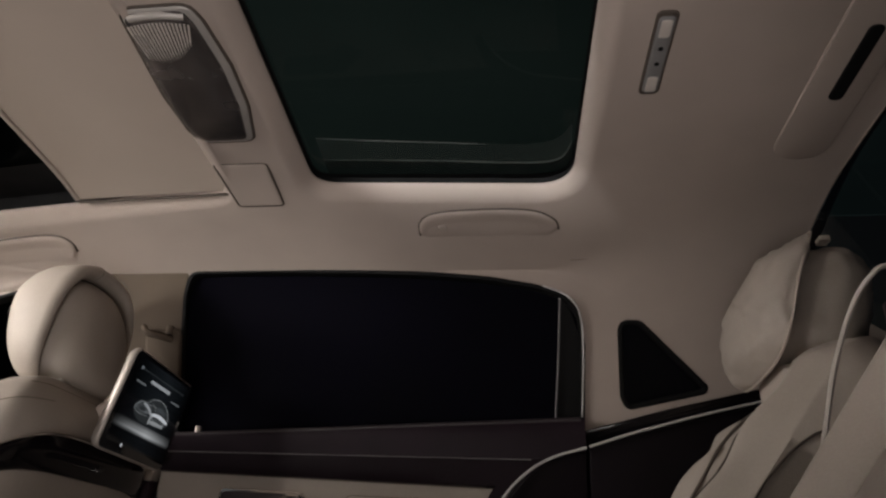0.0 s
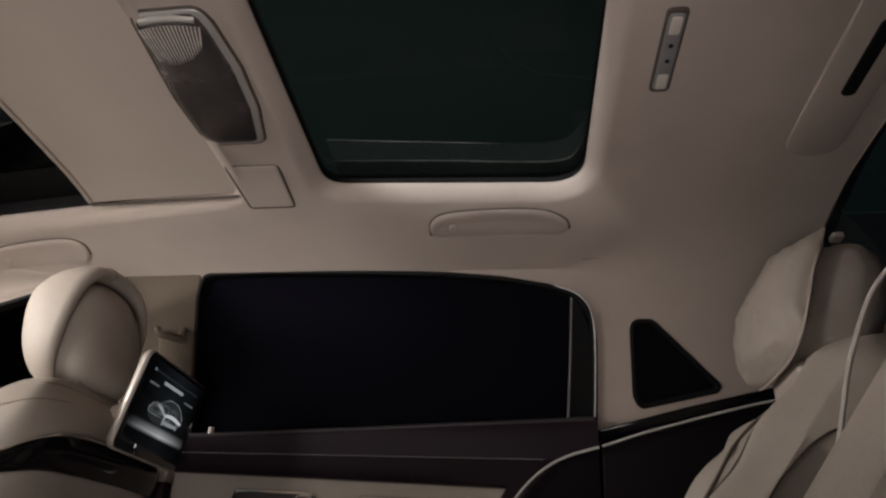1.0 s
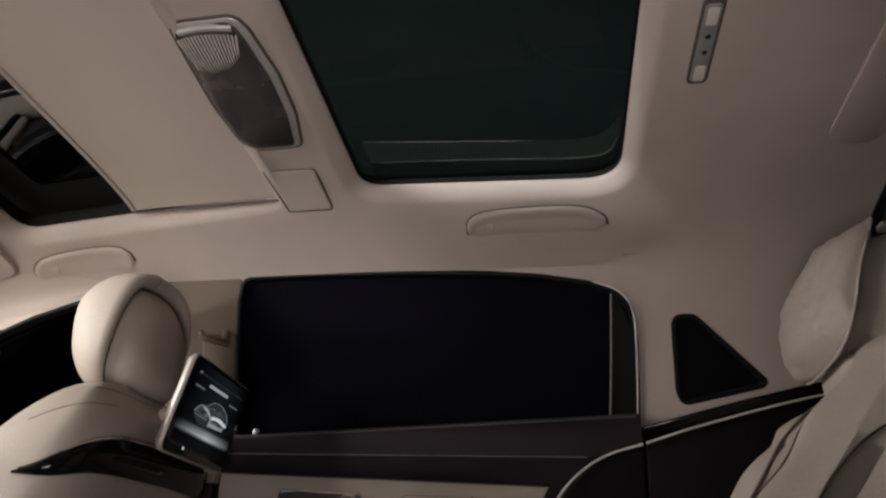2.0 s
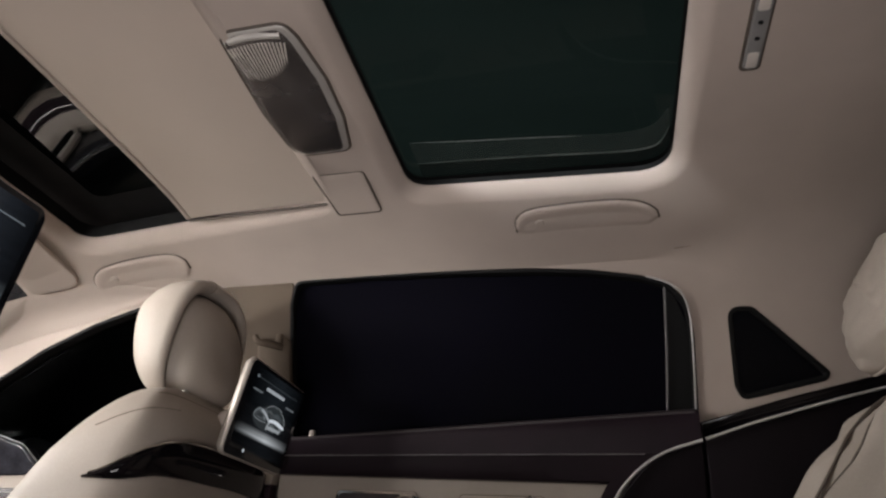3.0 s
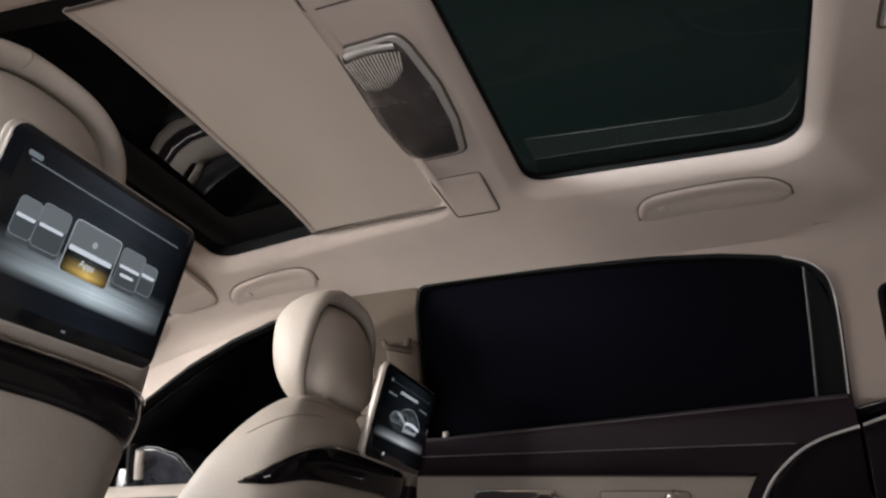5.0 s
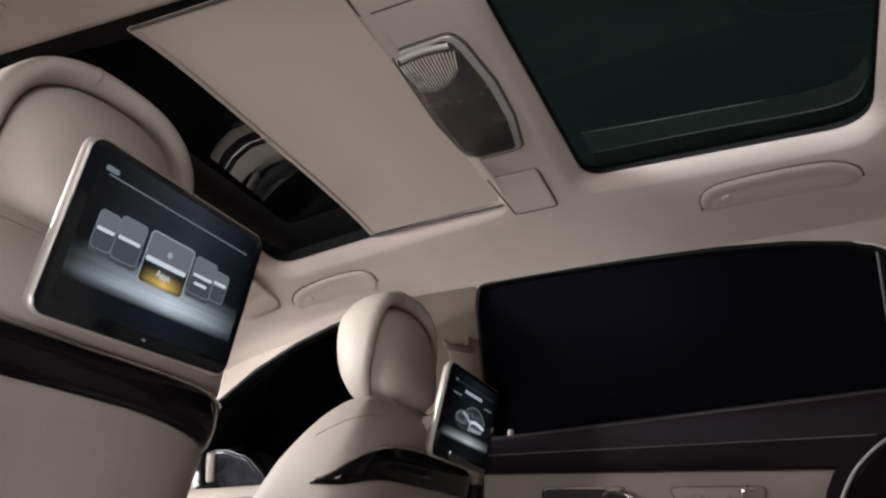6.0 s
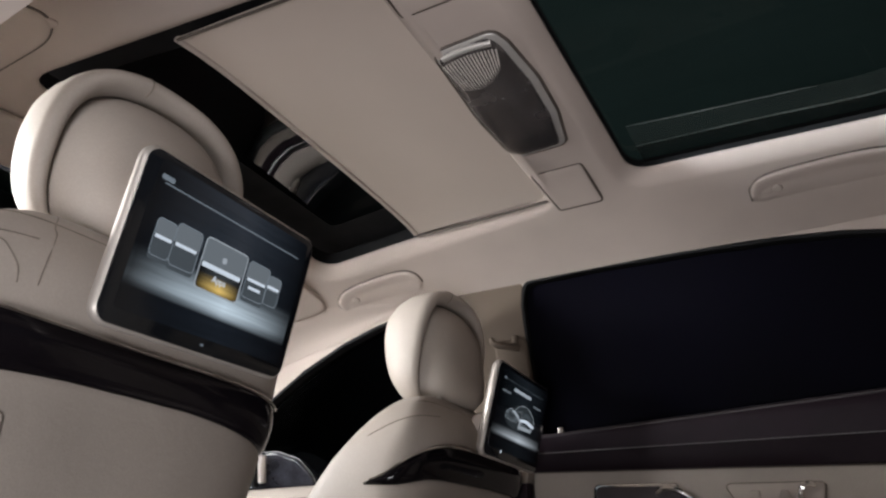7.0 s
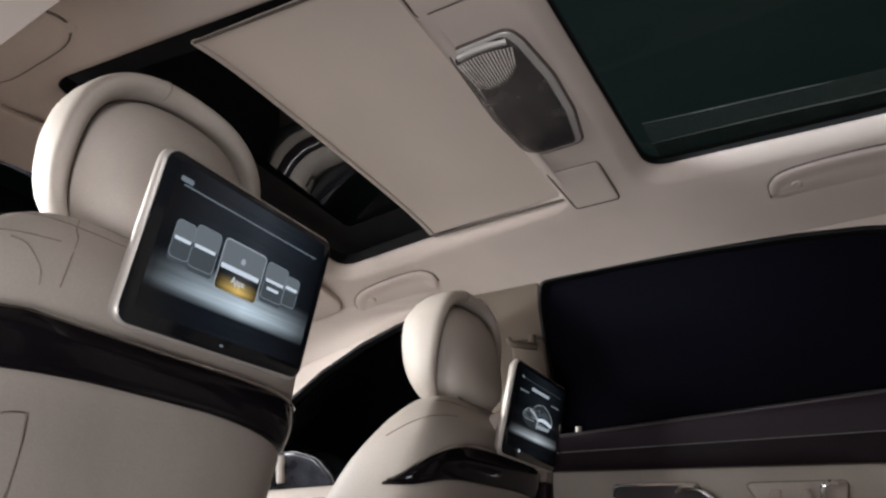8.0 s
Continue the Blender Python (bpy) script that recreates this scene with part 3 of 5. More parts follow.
# floor, sills, bulkheads
structure("floor", block((0.1, 0, 0.28), (2.7, 1.5, 0.06), 0.02), CARPET, "beige carpet floor of the car")
structure("underbody", block((0.1, 0, 0.12), (3.0, 1.62, 0.23), 0.04), PAINT, "dark painted underbody and sills")
structure("bulkhead", block((1.42, 0, 0.63), (0.08, 1.4, 0.68), 0.02), CARPET, "carpeted bulkhead behind the rear seats")
structure("dashboard", slab(smooth_outline([(-1.55, 0.3), (-1.05, 0.3), (-0.98, 0.62), (-0.95, 0.84), (-1.06, 0.945), (-1.3, 0.985), (-1.55, 0.96)], 5), -0.70, 0.70,
                            Matrix(((1, 0, 0, 0), (0, 0, 1, 0), (0, 1, 0, 0), (0, 0, 0, 1))), 0.0), DARK, "dark leather dashboard under the windscreen")

# ---- doors ----
# (y, z) section of the door's inner face, from the glass ledge downwards


def ledge(x):
    return 1.042 + 0.031 * max(0.0, min(1.0, x / 0.75)) if x > -0.06 else 1.042


def sweep(section, xs, side=1, warp=None):
    """A sheet on a (y, z) section along x; warp lifts z with x."""
    bm = bmesh.new()
    rings = []
    for x in xs:
        rings.append([(x, side * y, z + (warp(x, z) if warp else 0)) for y, z in section])
    loft(bm, rings, closed=False)
    ext = bmesh.ops.extrude_face_region(bm, geom=bm.faces[:])["geom"]
    for v in ext:
        if isinstance(v, bmesh.types.BMVert):
            v.co.y += side * 0.03
    return bm


def rear_door():
    d = thing("rear_door", (0.36, 0.70, 0.30), "right rear car door in beige and dark brown leather, closed", "car door")
    xs = span(-0.055, 0.762, 20)
    blend = lambda z: max(0.0, min(1.0, (z - 1.004) / 0.036))
    lift = lambda x, z: (ledge(x) - 1.042) * blend(z) - (1 - blend(z)) * 0.012 * x / 0.7
    part("upper_trim", sweep([(0.648, 1.030), (0.640, 1.036), (0.620, 1.0405), (0.608, 1.0405), (0.600, 1.0390), (0.5955, 1.0360), (0.5940, 1.0320), (0.5953, 1.0270), (0.5990, 1.0170), (0.6050, 1.004)], xs, 1, lift), LEDGE, d, "dark brown leather ledge under the window", 60)
    # paler glossy tube added to paint the highlight along the ledge's edge
    part("ledge_highlight", tube([(x, 0.5985, 1.0335 + lift(x, 1.040)) for x in span(-0.05, 0.755, 24)], 0.0050, k=12), LEDGE_HIGHLIGHT, d, "paler glossy strip added as the highlight on the ledge's edge", 60)
    part("chrome_strip", tube([(x, 0.603, 1.002 - 0.012 * (x / 0.7)) for x in span(-0.05, 0.66, 12)], 0.0009, k=6), GREY_TRIM, d, "thin grey trim line")
    fall = lambda x, z: -0.012 * x / 0.7 * max(0.0, min(1.0, (z - 0.965) / 0.03)) + (0.0 if z > 0.975 else 0.0035 - 0.042 * x)
    part("middle_trim", sweep([(0.622, 1.030), (0.609, 1.022), (0.607, 1.010), (0.605, 1.000), (0.607, 0.985), (0.612, 0.966), (0.622, 0.962)], xs, 1, fall), DOOR_BAND, d, "dark brown leather band", 60)
    part("door_panel", sweep([(0.622, 0.9655), (0.622, 0.930), (0.630, 0.86), (0.640, 0.80), (0.652, 0.74), (0.66, 0.62), (0.66, 0.36)], xs, 1, lambda x, z: -0.042 * x * ease((z - 0.80) / 0.12)), LEATHER, d, "beige leather door panel", 60)
    part("panel_joint", tube([(x, 0.6165, 0.9655 - 0.042 * x) for x in span(-0.05, 0.575, 12)], 0.0014, k=5), SEAM, d)
    part("armrest", block((0.30, 0.600, 0.70), (0.62, 0.09, 0.07), 0.025), LEATHER, d)
    # pull handle in its chrome surround
    face = Matrix(((1, 0, 0, 0), (0, 0, -1, 0), (0, 1, 0, 0), (0, 0, 0, 1)))
    tip = Matrix.Translation((0.150, 0.624, 0.908)) @ face @ Matrix.Rotation(radians(-2.2), 4, "Z")
    grip = part("handle_surround", slab(rrect(0.165, 0.054, 0.011, 5), 0.0, 0.008, tip, 0.003), CHROME, d, "chrome handle surround")
    part("handle_recess", slab(rrect(0.152, 0.042, 0.008, 5), 0.0, 0.0095, tip, 0.001), RECESS, grip, "dark recess")
    part("pull_cup", slab([(0.034 * math.cos(a), 0.034 * math.sin(a)) for a in span(0, 6.0, 23)], 0.0, 0.009, Matrix.Translation((0.222, 0.624, 0.884)) @ face, 0.003), CHROME, grip, "chrome cup behind the lever")
    part("cup_hollow", slab([(0.027 * math.cos(a), 0.027 * math.sin(a)) for a in span(0, 6.0, 23)], 0.0, 0.0105, Matrix.Translation((0.222, 0.624, 0.884)) @ face, 0.001), RECESS, grip)
    part("release_lever", tube(bezier([(0.192, 0.608, 0.914), (0.206, 0.602, 0.920), (0.232, 0.602, 0.916), (0.256, 0.612, 0.896), (0.262, 0.618, 0.870)], 6), 0.0060), CHROME, grip, "bright chrome release lever")
    shape = round_corners([(-0.080, 0.022), (-0.050, -0.03), (0.075, -0.03), (0.085, 0.016)], 0.008)
    there = Matrix.Translation((0.390, 0.624, 0.903)) @ face
    sw = part("seat_switch_panel", slab(shape, 0.0, 0.006, there, 0.002), TRIM, d, "beige seat switch panel")
    part("gap", tube([there @ Vector((u, v, 0.003)) for u, v in inset(shape, -0.0012)], 0.0012, k=5, closed=True), STITCH, sw)
    part("switch", slab(round_corners([(-0.014, -0.012), (0.014, -0.012), (0.006, 0.012), (-0.004, 0.012)], 0.003), 0.004, 0.014, there @ Matrix.Translation((0.018, -0.006, 0)), 0.003), TRIM, sw)
    part("switch", slab(round_corners([(-0.012, -0.010), (0.012, -0.010), (0.014, 0.012), (-0.002, 0.012)], 0.004), 0.004, 0.013, there @ Matrix.Translation((-0.035, -0.004, 0)), 0.003), TRIM, sw)
    part("switch", tube(bezier([(0.432, 0.612, 0.892), (0.436, 0.608, 0.908), (0.446, 0.606, 0.916), (0.458, 0.610, 0.914)], 5), 0.005), CHROME, sw, "bright chrome switch")
    part("lock_pin", block((0.013, 0.602, 1.037), (0.012, 0.010, 0.026), 0.004), CHAMPAGNE, d, "small chrome lock pin")
    part("window_bar", flat_tube([wall(0.724, 1.300, 0.010), wall(0.718, 1.18, 0.010), wall(0.708, 1.040, 0.010)], 0.0019, 1.0), GREY_TRIM, d, "grey window divider bar")
    part("glass_channel", slab(round_corners([(0.712, 1.04), (0.763, 1.04), (0.766, 1.21), (0.740, 1.282), (0.726, 1.294)], [0.002, 0.002, 0.04, 0.03, 0.002]), 0.016, 0.020,
                               Matrix(((1, 0, 0, 0), (0, -0.42, 1, 1.08), (0, 1, 0, 0), (0, 0, 0, 1)))), RUBBER, d)
    part("door_edge_seal", tube(bezier([wall(u, v, -0.008) for u, v in ((0.759, 1.04), (0.764, 1.15), (0.765, 1.20), (0.763, 1.244), (0.752, 1.276), (0.727, 1.2955), (0.690, 1.3085))], 6), 0.0018, k=6), PALE_STRIP, d, "pale door seal")
    arc = round_corners([(0.585, 0.88), (0.762, 0.88), (0.762, 1.006), (0.70, 0.992), (0.655, 0.968), (0.614, 0.925)], [0, 0, 0, 0.05, 0.05, 0.05])
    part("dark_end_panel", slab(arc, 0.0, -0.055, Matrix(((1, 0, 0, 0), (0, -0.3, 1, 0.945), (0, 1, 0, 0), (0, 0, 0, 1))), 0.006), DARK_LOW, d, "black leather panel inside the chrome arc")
    outside = round_corners([(0.552, 0.845), (0.572, 0.905), (0.588, 0.934), (0.600, 0.948), (0.680, 0.975), (0.640, 0.955), (0.608, 0.925), (0.578, 0.875), (0.566, 0.845)], [0, 0.03, 0.03, 0.01, 0, 0, 0, 0, 0])
    part("dark_end_band", slab(outside, 0.012, -0.004, Matrix(((1, 0, 0, 0), (0, 0, 1, 0.616), (0, 1, 0, 0), (0, 0, 0, 1))), 0.003), DOOR_BAND, d, "dark leather band outside the chrome arc")
    part("chrome_arc", tube(bezier([(0.578, 0.600, 0.870), (0.612, 0.596, 0.928), (0.655, 0.590, 0.968), (0.70, 0.585, 0.992), (0.760, 0.578, 1.008)], 8), 0.0026, k=8), PALE_STRIP, d, "bright chrome arc")
    return d


rear_door()


TWEETER = round_corners([(-0.845, 0.975), (-0.625, 0.973), (-0.636, 1.005), (-0.672, 1.044), (-0.735, 1.064), (-0.788, 1.064), (-0.802, 1.03)], [0.004, 0.004, 0.02, 0.05, 0.05, 0.02, 0.03], 9)


def front_door(side):
    d = thing("front_door", (-0.6, side * 0.70, 0.30), "front car door in beige and dark brown leather, closed", "car door", "front doors")
    xs = span(-1.05, -0.065, 20)
    part("belt_strip", sweep([(0.665, 0.968), (0.650, 0.978), (0.630, 0.978), (0.614, 0.970), (0.606, 0.948)], xs, side), LEATHER, d, "beige strip along the glass", 60)
    part("upper_trim", sweep([(0.612, 0.949), (0.604, 0.946), (0.602, 0.925), (0.608, 0.905)], xs, side), DARK, d, "dark brown leather ledge", 60)
    part("ledge_line", tube([(x, side * 0.6005, 0.938) for x in span(-1.04, -0.08, 10)], 0.0011, k=5), PALE_STRIP, d, "thin pale trim line")
    part("upper_panel", sweep([(0.612, 0.906), (0.616, 0.89), (0.624, 0.862)], xs, side), LEATHER, d, "beige leather band", 60)
    part("wood_trim", sweep([(0.622, 0.862), (0.616, 0.856), (0.618, 0.836), (0.626, 0.830)], xs, side), PIANO, d, "glossy black inlay", 60)
    part("door_panel", sweep([(0.626, 0.830), (0.640, 0.80), (0.652, 0.74), (0.66, 0.62), (0.66, 0.36)], xs, side), LEATHER, d, "beige leather door panel", 60)
    if side < 0:
        part("lock_pin", block((-0.165, side * 0.624, 0.988), (0.016, 0.013, 0.024), 0.005), SILVER, d, "small chrome lock pin")
    part("armrest", block((-0.52, side * 0.595, 0.72), (0.55, 0.10, 0.07), 0.025), LEATHER, d)
    m = Matrix.Translation((-0.62, side * 0.640, 0.785)) @ Matrix(((1, 0, 0, 0), (0, 0, -side, 0), (0, 1, 0, 0), (0, 0, 0, 1)))
    grip = part("handle_surround", slab(rrect(0.20, 0.06, 0.014, 5), 0.0, 0.008, m, 0.003), CHROME, d, "chrome handle surround")
    part("handle_recess", slab(rrect(0.18, 0.044, 0.010, 5), 0.0, 0.0095, m, 0.001), PIANO, grip)
    m = Matrix.Translation((-0.36, side * 0.618, 0.884)) @ Matrix(((1, 0, 0, 0), (0, 0, -side, 0), (0, 1, 0, 0), (0, 0, 0, 1)))
    sw = part("seat_switch_panel", slab(rrect(0.13, 0.055, 0.012, 5), 0.0, 0.007, m, 0.002), TRIM, d)
    for k in range(3):
        part("switch", block((-0.395 + 0.035 * k, side * 0.608, 0.885), (0.022, 0.016, 0.026), 0.006), CHROME, sw)
    m = Matrix.Translation((-0.90, side * 0.640, 0.785)) @ Matrix(((1, 0, 0, 0), (0, 0, -side, 0), (0, 1, 0, 0), (0, 0, 0, 1)))
    m2 = Matrix(((1, 0, 0, 0), (0, -0.42 * side, side, side * 1.08), (0, 1, 0, 0), (0, 0, 0, 1)))
    tw = part("mirror_triangle", slab(TWEETER, 0.010, -0.028, m2, 0.010), SMOKE, d, "glossy black corner panel of the window")
    part("rim", tube([m2 @ Vector((u, v, -0.020)) for u, v in TWEETER], 0.0013, k=5, closed=True), GREY_TRIM, tw, "fine grey rim")
    part("bright_post", tube([wall(-0.772, 1.056, -0.032, side), wall(-0.778, 1.03, -0.034, side), wall(-0.784, 0.995, -0.034, side)], 0.011, k=8), PRISM, tw, "bright silver post")
    part("dark_post", tube([wall(-0.790, 1.068, -0.040, side), wall(-0.796, 1.03, -0.042, side), wall(-0.802, 0.985, -0.042, side)], 0.010, k=8), RUBBER, tw, "black post")
    part("speaker_grille", slab(rrect(0.12, 0.09, 0.03, 6), 0.0, 0.006, m, 0.002), SILVER, d, "perforated metal speaker grille")
    return d


front_door(1)
front_door(-1)


# unseen open door, placed to block light between the front and rear lamps
d = thing("rear_door", (0.0, -1.16, 0.34), "left rear car door swung wide open, unseen, added to block light", "car door")
part("door_shell", block((-0.035, -1.16, 0.68), (0.10, 0.92, 0.70), 0.03), DARK, d, "dark leather door shell")
part("window_frame", tube([(-0.03, -0.74, 1.02), (-0.03, -0.70, 1.34), (-0.03, -0.95, 1.35), (-0.03, -1.40, 1.30), (-0.03, -1.58, 1.20), (-0.03, -1.60, 1.02)], 0.018, k=8), DARK, d)
part("blind", block((-0.03, -1.16, 1.17), (0.004, 0.86, 0.32), 0.001), WINDOW_BLIND, d, "black blind added to block light")


def side_panel(side):
    """Rear quarter trim beside the rear seat: dark panel, chrome arc, lacquered cap."""
    d = thing("rear_side_panel", (1.05, side * 0.64, 0.30), "black quarter panel with a chrome strip and a dark lacquered cap", "trim panel", "rear side panels")
    top = [(0.766, 1.010), (0.876, 1.040), (1.081, 1.085), (1.40, 1.13)]
    shape = [(0.766, 0.33), (1.40, 0.33)] + top[::-1]
    m = Matrix(((1, 0, 0, 0), (0, -0.3 * side, side, side * 0.945), (0, 1, 0, 0), (0, 0, 0, 1)))
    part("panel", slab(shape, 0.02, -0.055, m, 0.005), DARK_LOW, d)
    cap = [(0.766, 1.013), (0.876, 1.044), (1.081, 1.089), (1.40, 1.135), (1.40, 1.165), (1.085, 1.122), (0.930, 1.090), (0.766, 1.051)]
    m = Matrix(((1, 0, 0, 0), (0, -0.42 * side, side, side * 1.08), (0, 1, 0, 0), (0, 0, 0, 1)))
    part("lacquered_cap", slab(cap, 0.0, -0.016, m, 0.004), PIANO, d, "dark lacquered cap")
    part("chrome_strip", tube(bezier([(0.766, side * 0.577, 1.0095), (0.876, side * 0.568, 1.041), (1.081, side * 0.554, 1.087), (1.38, side * 0.54, 1.13)], 8), 0.0026, k=8), PALE_STRIP, d, "bright chrome strip")
    return d


side_panel(1)
side_panel(-1)

# ---- roof furniture ----


def roof_frame(x, y):
    """A pose on the headliner: u to the rear, v to the right, w downwards out of the cloth."""
    e = 0.004
    dx = (roof(x + e, y) - roof(x - e, y)) / (2 * e)
    dy = (roof(x, y + e) - roof(x, y - e)) / (2 * e)
    u = Vector((1, 0, dx)).normalized()
    w = -(Vector((-dx, -dy, 1))).normalized()
    v = w.cross(u).normalized()
    v = v if v.y > 0 else -v
    m = Matrix((u, v, w)).transposed().to_4x4()
    m.translation = (x, y, roof(x, y))
    return m


def drape(pts, x, y, w0, w1, bevel=0.0):
    """A thin raised panel that follows the headliner's curve; pts are (u, v) about (x, y)."""
    bm = bmesh.new()
    rings = [(pts, w0)]
    if bevel:
        rings += [(inset(pts, bevel * (1 - math.cos(radians(a)))), w1 - bevel * (1 - math.sin(radians(a)))) for a in (0, 35, 65, 90)]
    else:
        rings.append((pts, w1))
    c = (sum(u for u, v in pts) / len(pts), sum(v for u, v in pts) / len(pts))
    rings += [([(c[0] + (u - c[0]) * k, c[1] + (v - c[1]) * k) for u, v in rings[-1][0]], w1) for k in (0.75, 0.5, 0.25, 0.03)]
    loft(bm, [[(x + u, y + v, roof(x + u, y + v) - w) for u, v in r] for r, w in rings])
    return bm


def dome_lamp():
    d = thing("dome_lamp", (0.171, 0.0, 1.41), "rear dome lamp with smoked lens and ribbed prism end", "ceiling lamp")
    m = roof_frame(0.171, 0.003)
    shape = round_corners([(-0.050, -0.143), (0.044, -0.146), (0.053, -0.118), (0.062, -0.03), (0.058, 0.06), (0.041, 0.148), (-0.044, 0.150), (-0.055, 0.118), (-0.060, 0.03), (-0.055, -0.06)],
                          [0.024, 0.024, 0.05, 0.08, 0.08, 0.018, 0.022, 0.05, 0.08, 0.08])
    part("bezel", slab(shape, -0.01, 0.0050, m, 0.0035), SILVER, d, "bright rounded bezel")
    part("gap", tube([m @ Vector((u, v, 0.0012)) for u, v in inset(shape, -0.0015)], 0.0026, k=5, closed=True), SEAM, d, "dark joint")
    inner = [(-0.003 + (u + 0.003) * (0.83 if u > 0 else 0.965), v * 0.965) for u, v in shape]

    def gauge(u, v):
        """How far out (u, v) lies towards the lens's rim: 1 on the rim."""
        best = 0.0
        for i in range(len(inner)):
            a, b = Vector(inner[i - 1]), Vector(inner[i])
            nrm = Vector(((b - a).y, -(b - a).x))
            if nrm.length > 1e-9:
                best = max(best, Vector((u, v)).dot(nrm) / max(1e-9, a.dot(nrm)))
        return best
    bm = bmesh.new()
    rings = []
    for s, wv in ((1.0, 0.003), (0.99, 0.0062), (0.95, 0.0085), (0.8, 0.0100), (0.5, 0.0110), (0.1, 0.0112)):
        rings.append([m @ Vector((u * s, v * s, wv)) for u, v in inner])
    loft(bm, rings)
    lens = part("lens", bm, LENS, d, "smoked translucent lens")
    for end in (-1,):
        # fan of prism ribs at the end towards the left seats
        for k in range(17):
            a = (k - 8) / 8
            u0, u1 = -0.005 + a * 0.041, -0.009 + a * 0.033
            v0, v1 = end * (0.124 - 0.006 * a * a), end * (0.050 + 0.012 * a + 0.014 * a * a)
            path = []
            for t in (0.0, 0.15, 0.3, 0.45, 0.6, 0.8, 1.0):
                u, v = u0 + (u1 - u0) * t, v0 + (v1 - v0) * t
                s = gauge(u, v)
                wv = float(np.interp(s, (0.1, 0.5, 0.8, 0.95, 0.99, 1.0), (0.0112, 0.0110, 0.0100, 0.0085, 0.0062, 0.003))) + 0.0003 - 0.0016 * t * t
                path.append(m @ Vector((u, v, wv)))
            part("prism_rib", tube(path, 0.0013, k=5), PRISM, lens)
        edge = [m @ Vector((u, end * (0.134 - 3.0 * (u + 0.003) ** 2), 0.0060)) for u in span(-0.040, 0.034, 8)]
        part("end_bar", tube(edge, 0.0055, k=10), SILVER, d, "bright end bar")
    return d


dome_lamp()


def roof_cover(sign):
    y = sign * 0.278
    d = thing("roof_cover", (0.175, y, 1.405), "small square beige cover in the roof cross member", "cover panel", "roof covers")
    m = roof_frame(0.166, y)
    o = round_corners([(-0.047, -0.060), (0.047, -0.060), (0.048, 0.061), (-0.037, 0.062)], 0.009)
    if sign < 0:
        o = [(u, -v) for u, v in o][::-1]
    part("gap", tube([(0.166 + u, y + v, roof(0.166 + u, y + v) + 0.0004) for u, v in o], 0.0020, k=6, closed=True), SEAM, d, "dark joint")
    part("panel", drape(inset(o, 0.0022), 0.166, y, -0.003, 0.0014, 0.0012), FABRIC, d)
    return d


roof_cover(1)
roof_cover(-1)


def grab_handle(line, outer, label):
    """Spring handle folded flush into the roof: a low flap behind a C-shaped joint, its outer side running out into the cloth. line: (x, y) along the joint."""
    x0, x1 = line[0][0], line[-1][0]
    side = 1 if line[0][1] > 0 else -1
    d = thing("grab_handle", ((x0 + x1) / 2, line[3][1], roof((x0 + x1) / 2, line[3][1])), label, "grab handle", "grab handles")
    joint = [(p.x, p.y) for p in bezier([(x, y, 0) for x, y in line], 6)]
    part("recess_line", tube([(x, y, roof(x, y) - 0.0002) for x, y in joint], 0.0025, k=5), SEAM, d)
    bm = bmesh.new()
    rows, last = [], len(joint) - 1
    for k, (t, h) in enumerate(((0.0, -0.002), (0.012, 0.0030), (0.05, 0.0052), (0.13, 0.0060), (0.24, 0.0054), (0.36, 0.0036), (0.46, 0.0030), (0.58, 0.0034), (0.75, 0.0022), (0.90, 0.0008), (1.0, -0.0008))):
        row = []
        for i, (x, y) in enumerate(joint):
            ox = x0 + (x1 - x0) * (0.06 + 0.88 * i / last)
            px, py = x + (ox - x) * t, y + (outer - y) * t
            fade = ease(min(i, last - i) / 3.0)
            row.append((px, py, roof(px, py) - 0.85 * h * (0.15 + 0.85 * fade)))
        rows.append(row)
    loft(bm, rows, closed=False)
    part("flap", bm, FABRIC, d, "", 60)
    for t in (0.10, 0.90):
        cx, cy = x0 + (x1 - x0) * t, line[3][1] + (outer - line[3][1]) * 0.52
        part("hinge_cap", drape(rrect(0.026, 0.030, 0.011, 5), cx, cy, -0.001, 0.0032, 0.002), FABRIC, d)
    cx, cy = x0 + (x1 - x0) * 0.17, line[3][1] + (outer - line[3][1]) * 0.60
    part("coat_hook", drape([(0.009 * math.cos(a), 0.009 * math.sin(a)) for a in span(0, 5.9, 15)], cx, cy, 0.0, 0.0050, 0.003), TRIM, d)
    return d


grab_handle([(0.457, 0.424), (0.4595, 0.391), (0.484, 0.369), (0.542, 0.361), (0.626, 0.360), (0.676, 0.368), (0.708, 0.390), (0.717, 0.414)], 0.432, "beige folding grab handle above the rear door")
grab_handle([(-0.452, 0.484), (-0.464, 0.466), (-0.452, 0.442), (-0.418, 0.424), (-0.338, 0.412), (-0.266, 0.409), (-0.239, 0.425), (-0.235, 0.452)], 0.482, "beige folding grab handle above the front door")
grab_handle([(-0.452, -0.472), (-0.450, -0.446), (-0.425, -0.427), (-0.358, -0.426), (-0.300, -0.431), (-0.262, -0.448), (-0.243, -0.470), (-0.236, -0.500)], -0.492, "beige folding grab handle above the driver's door")


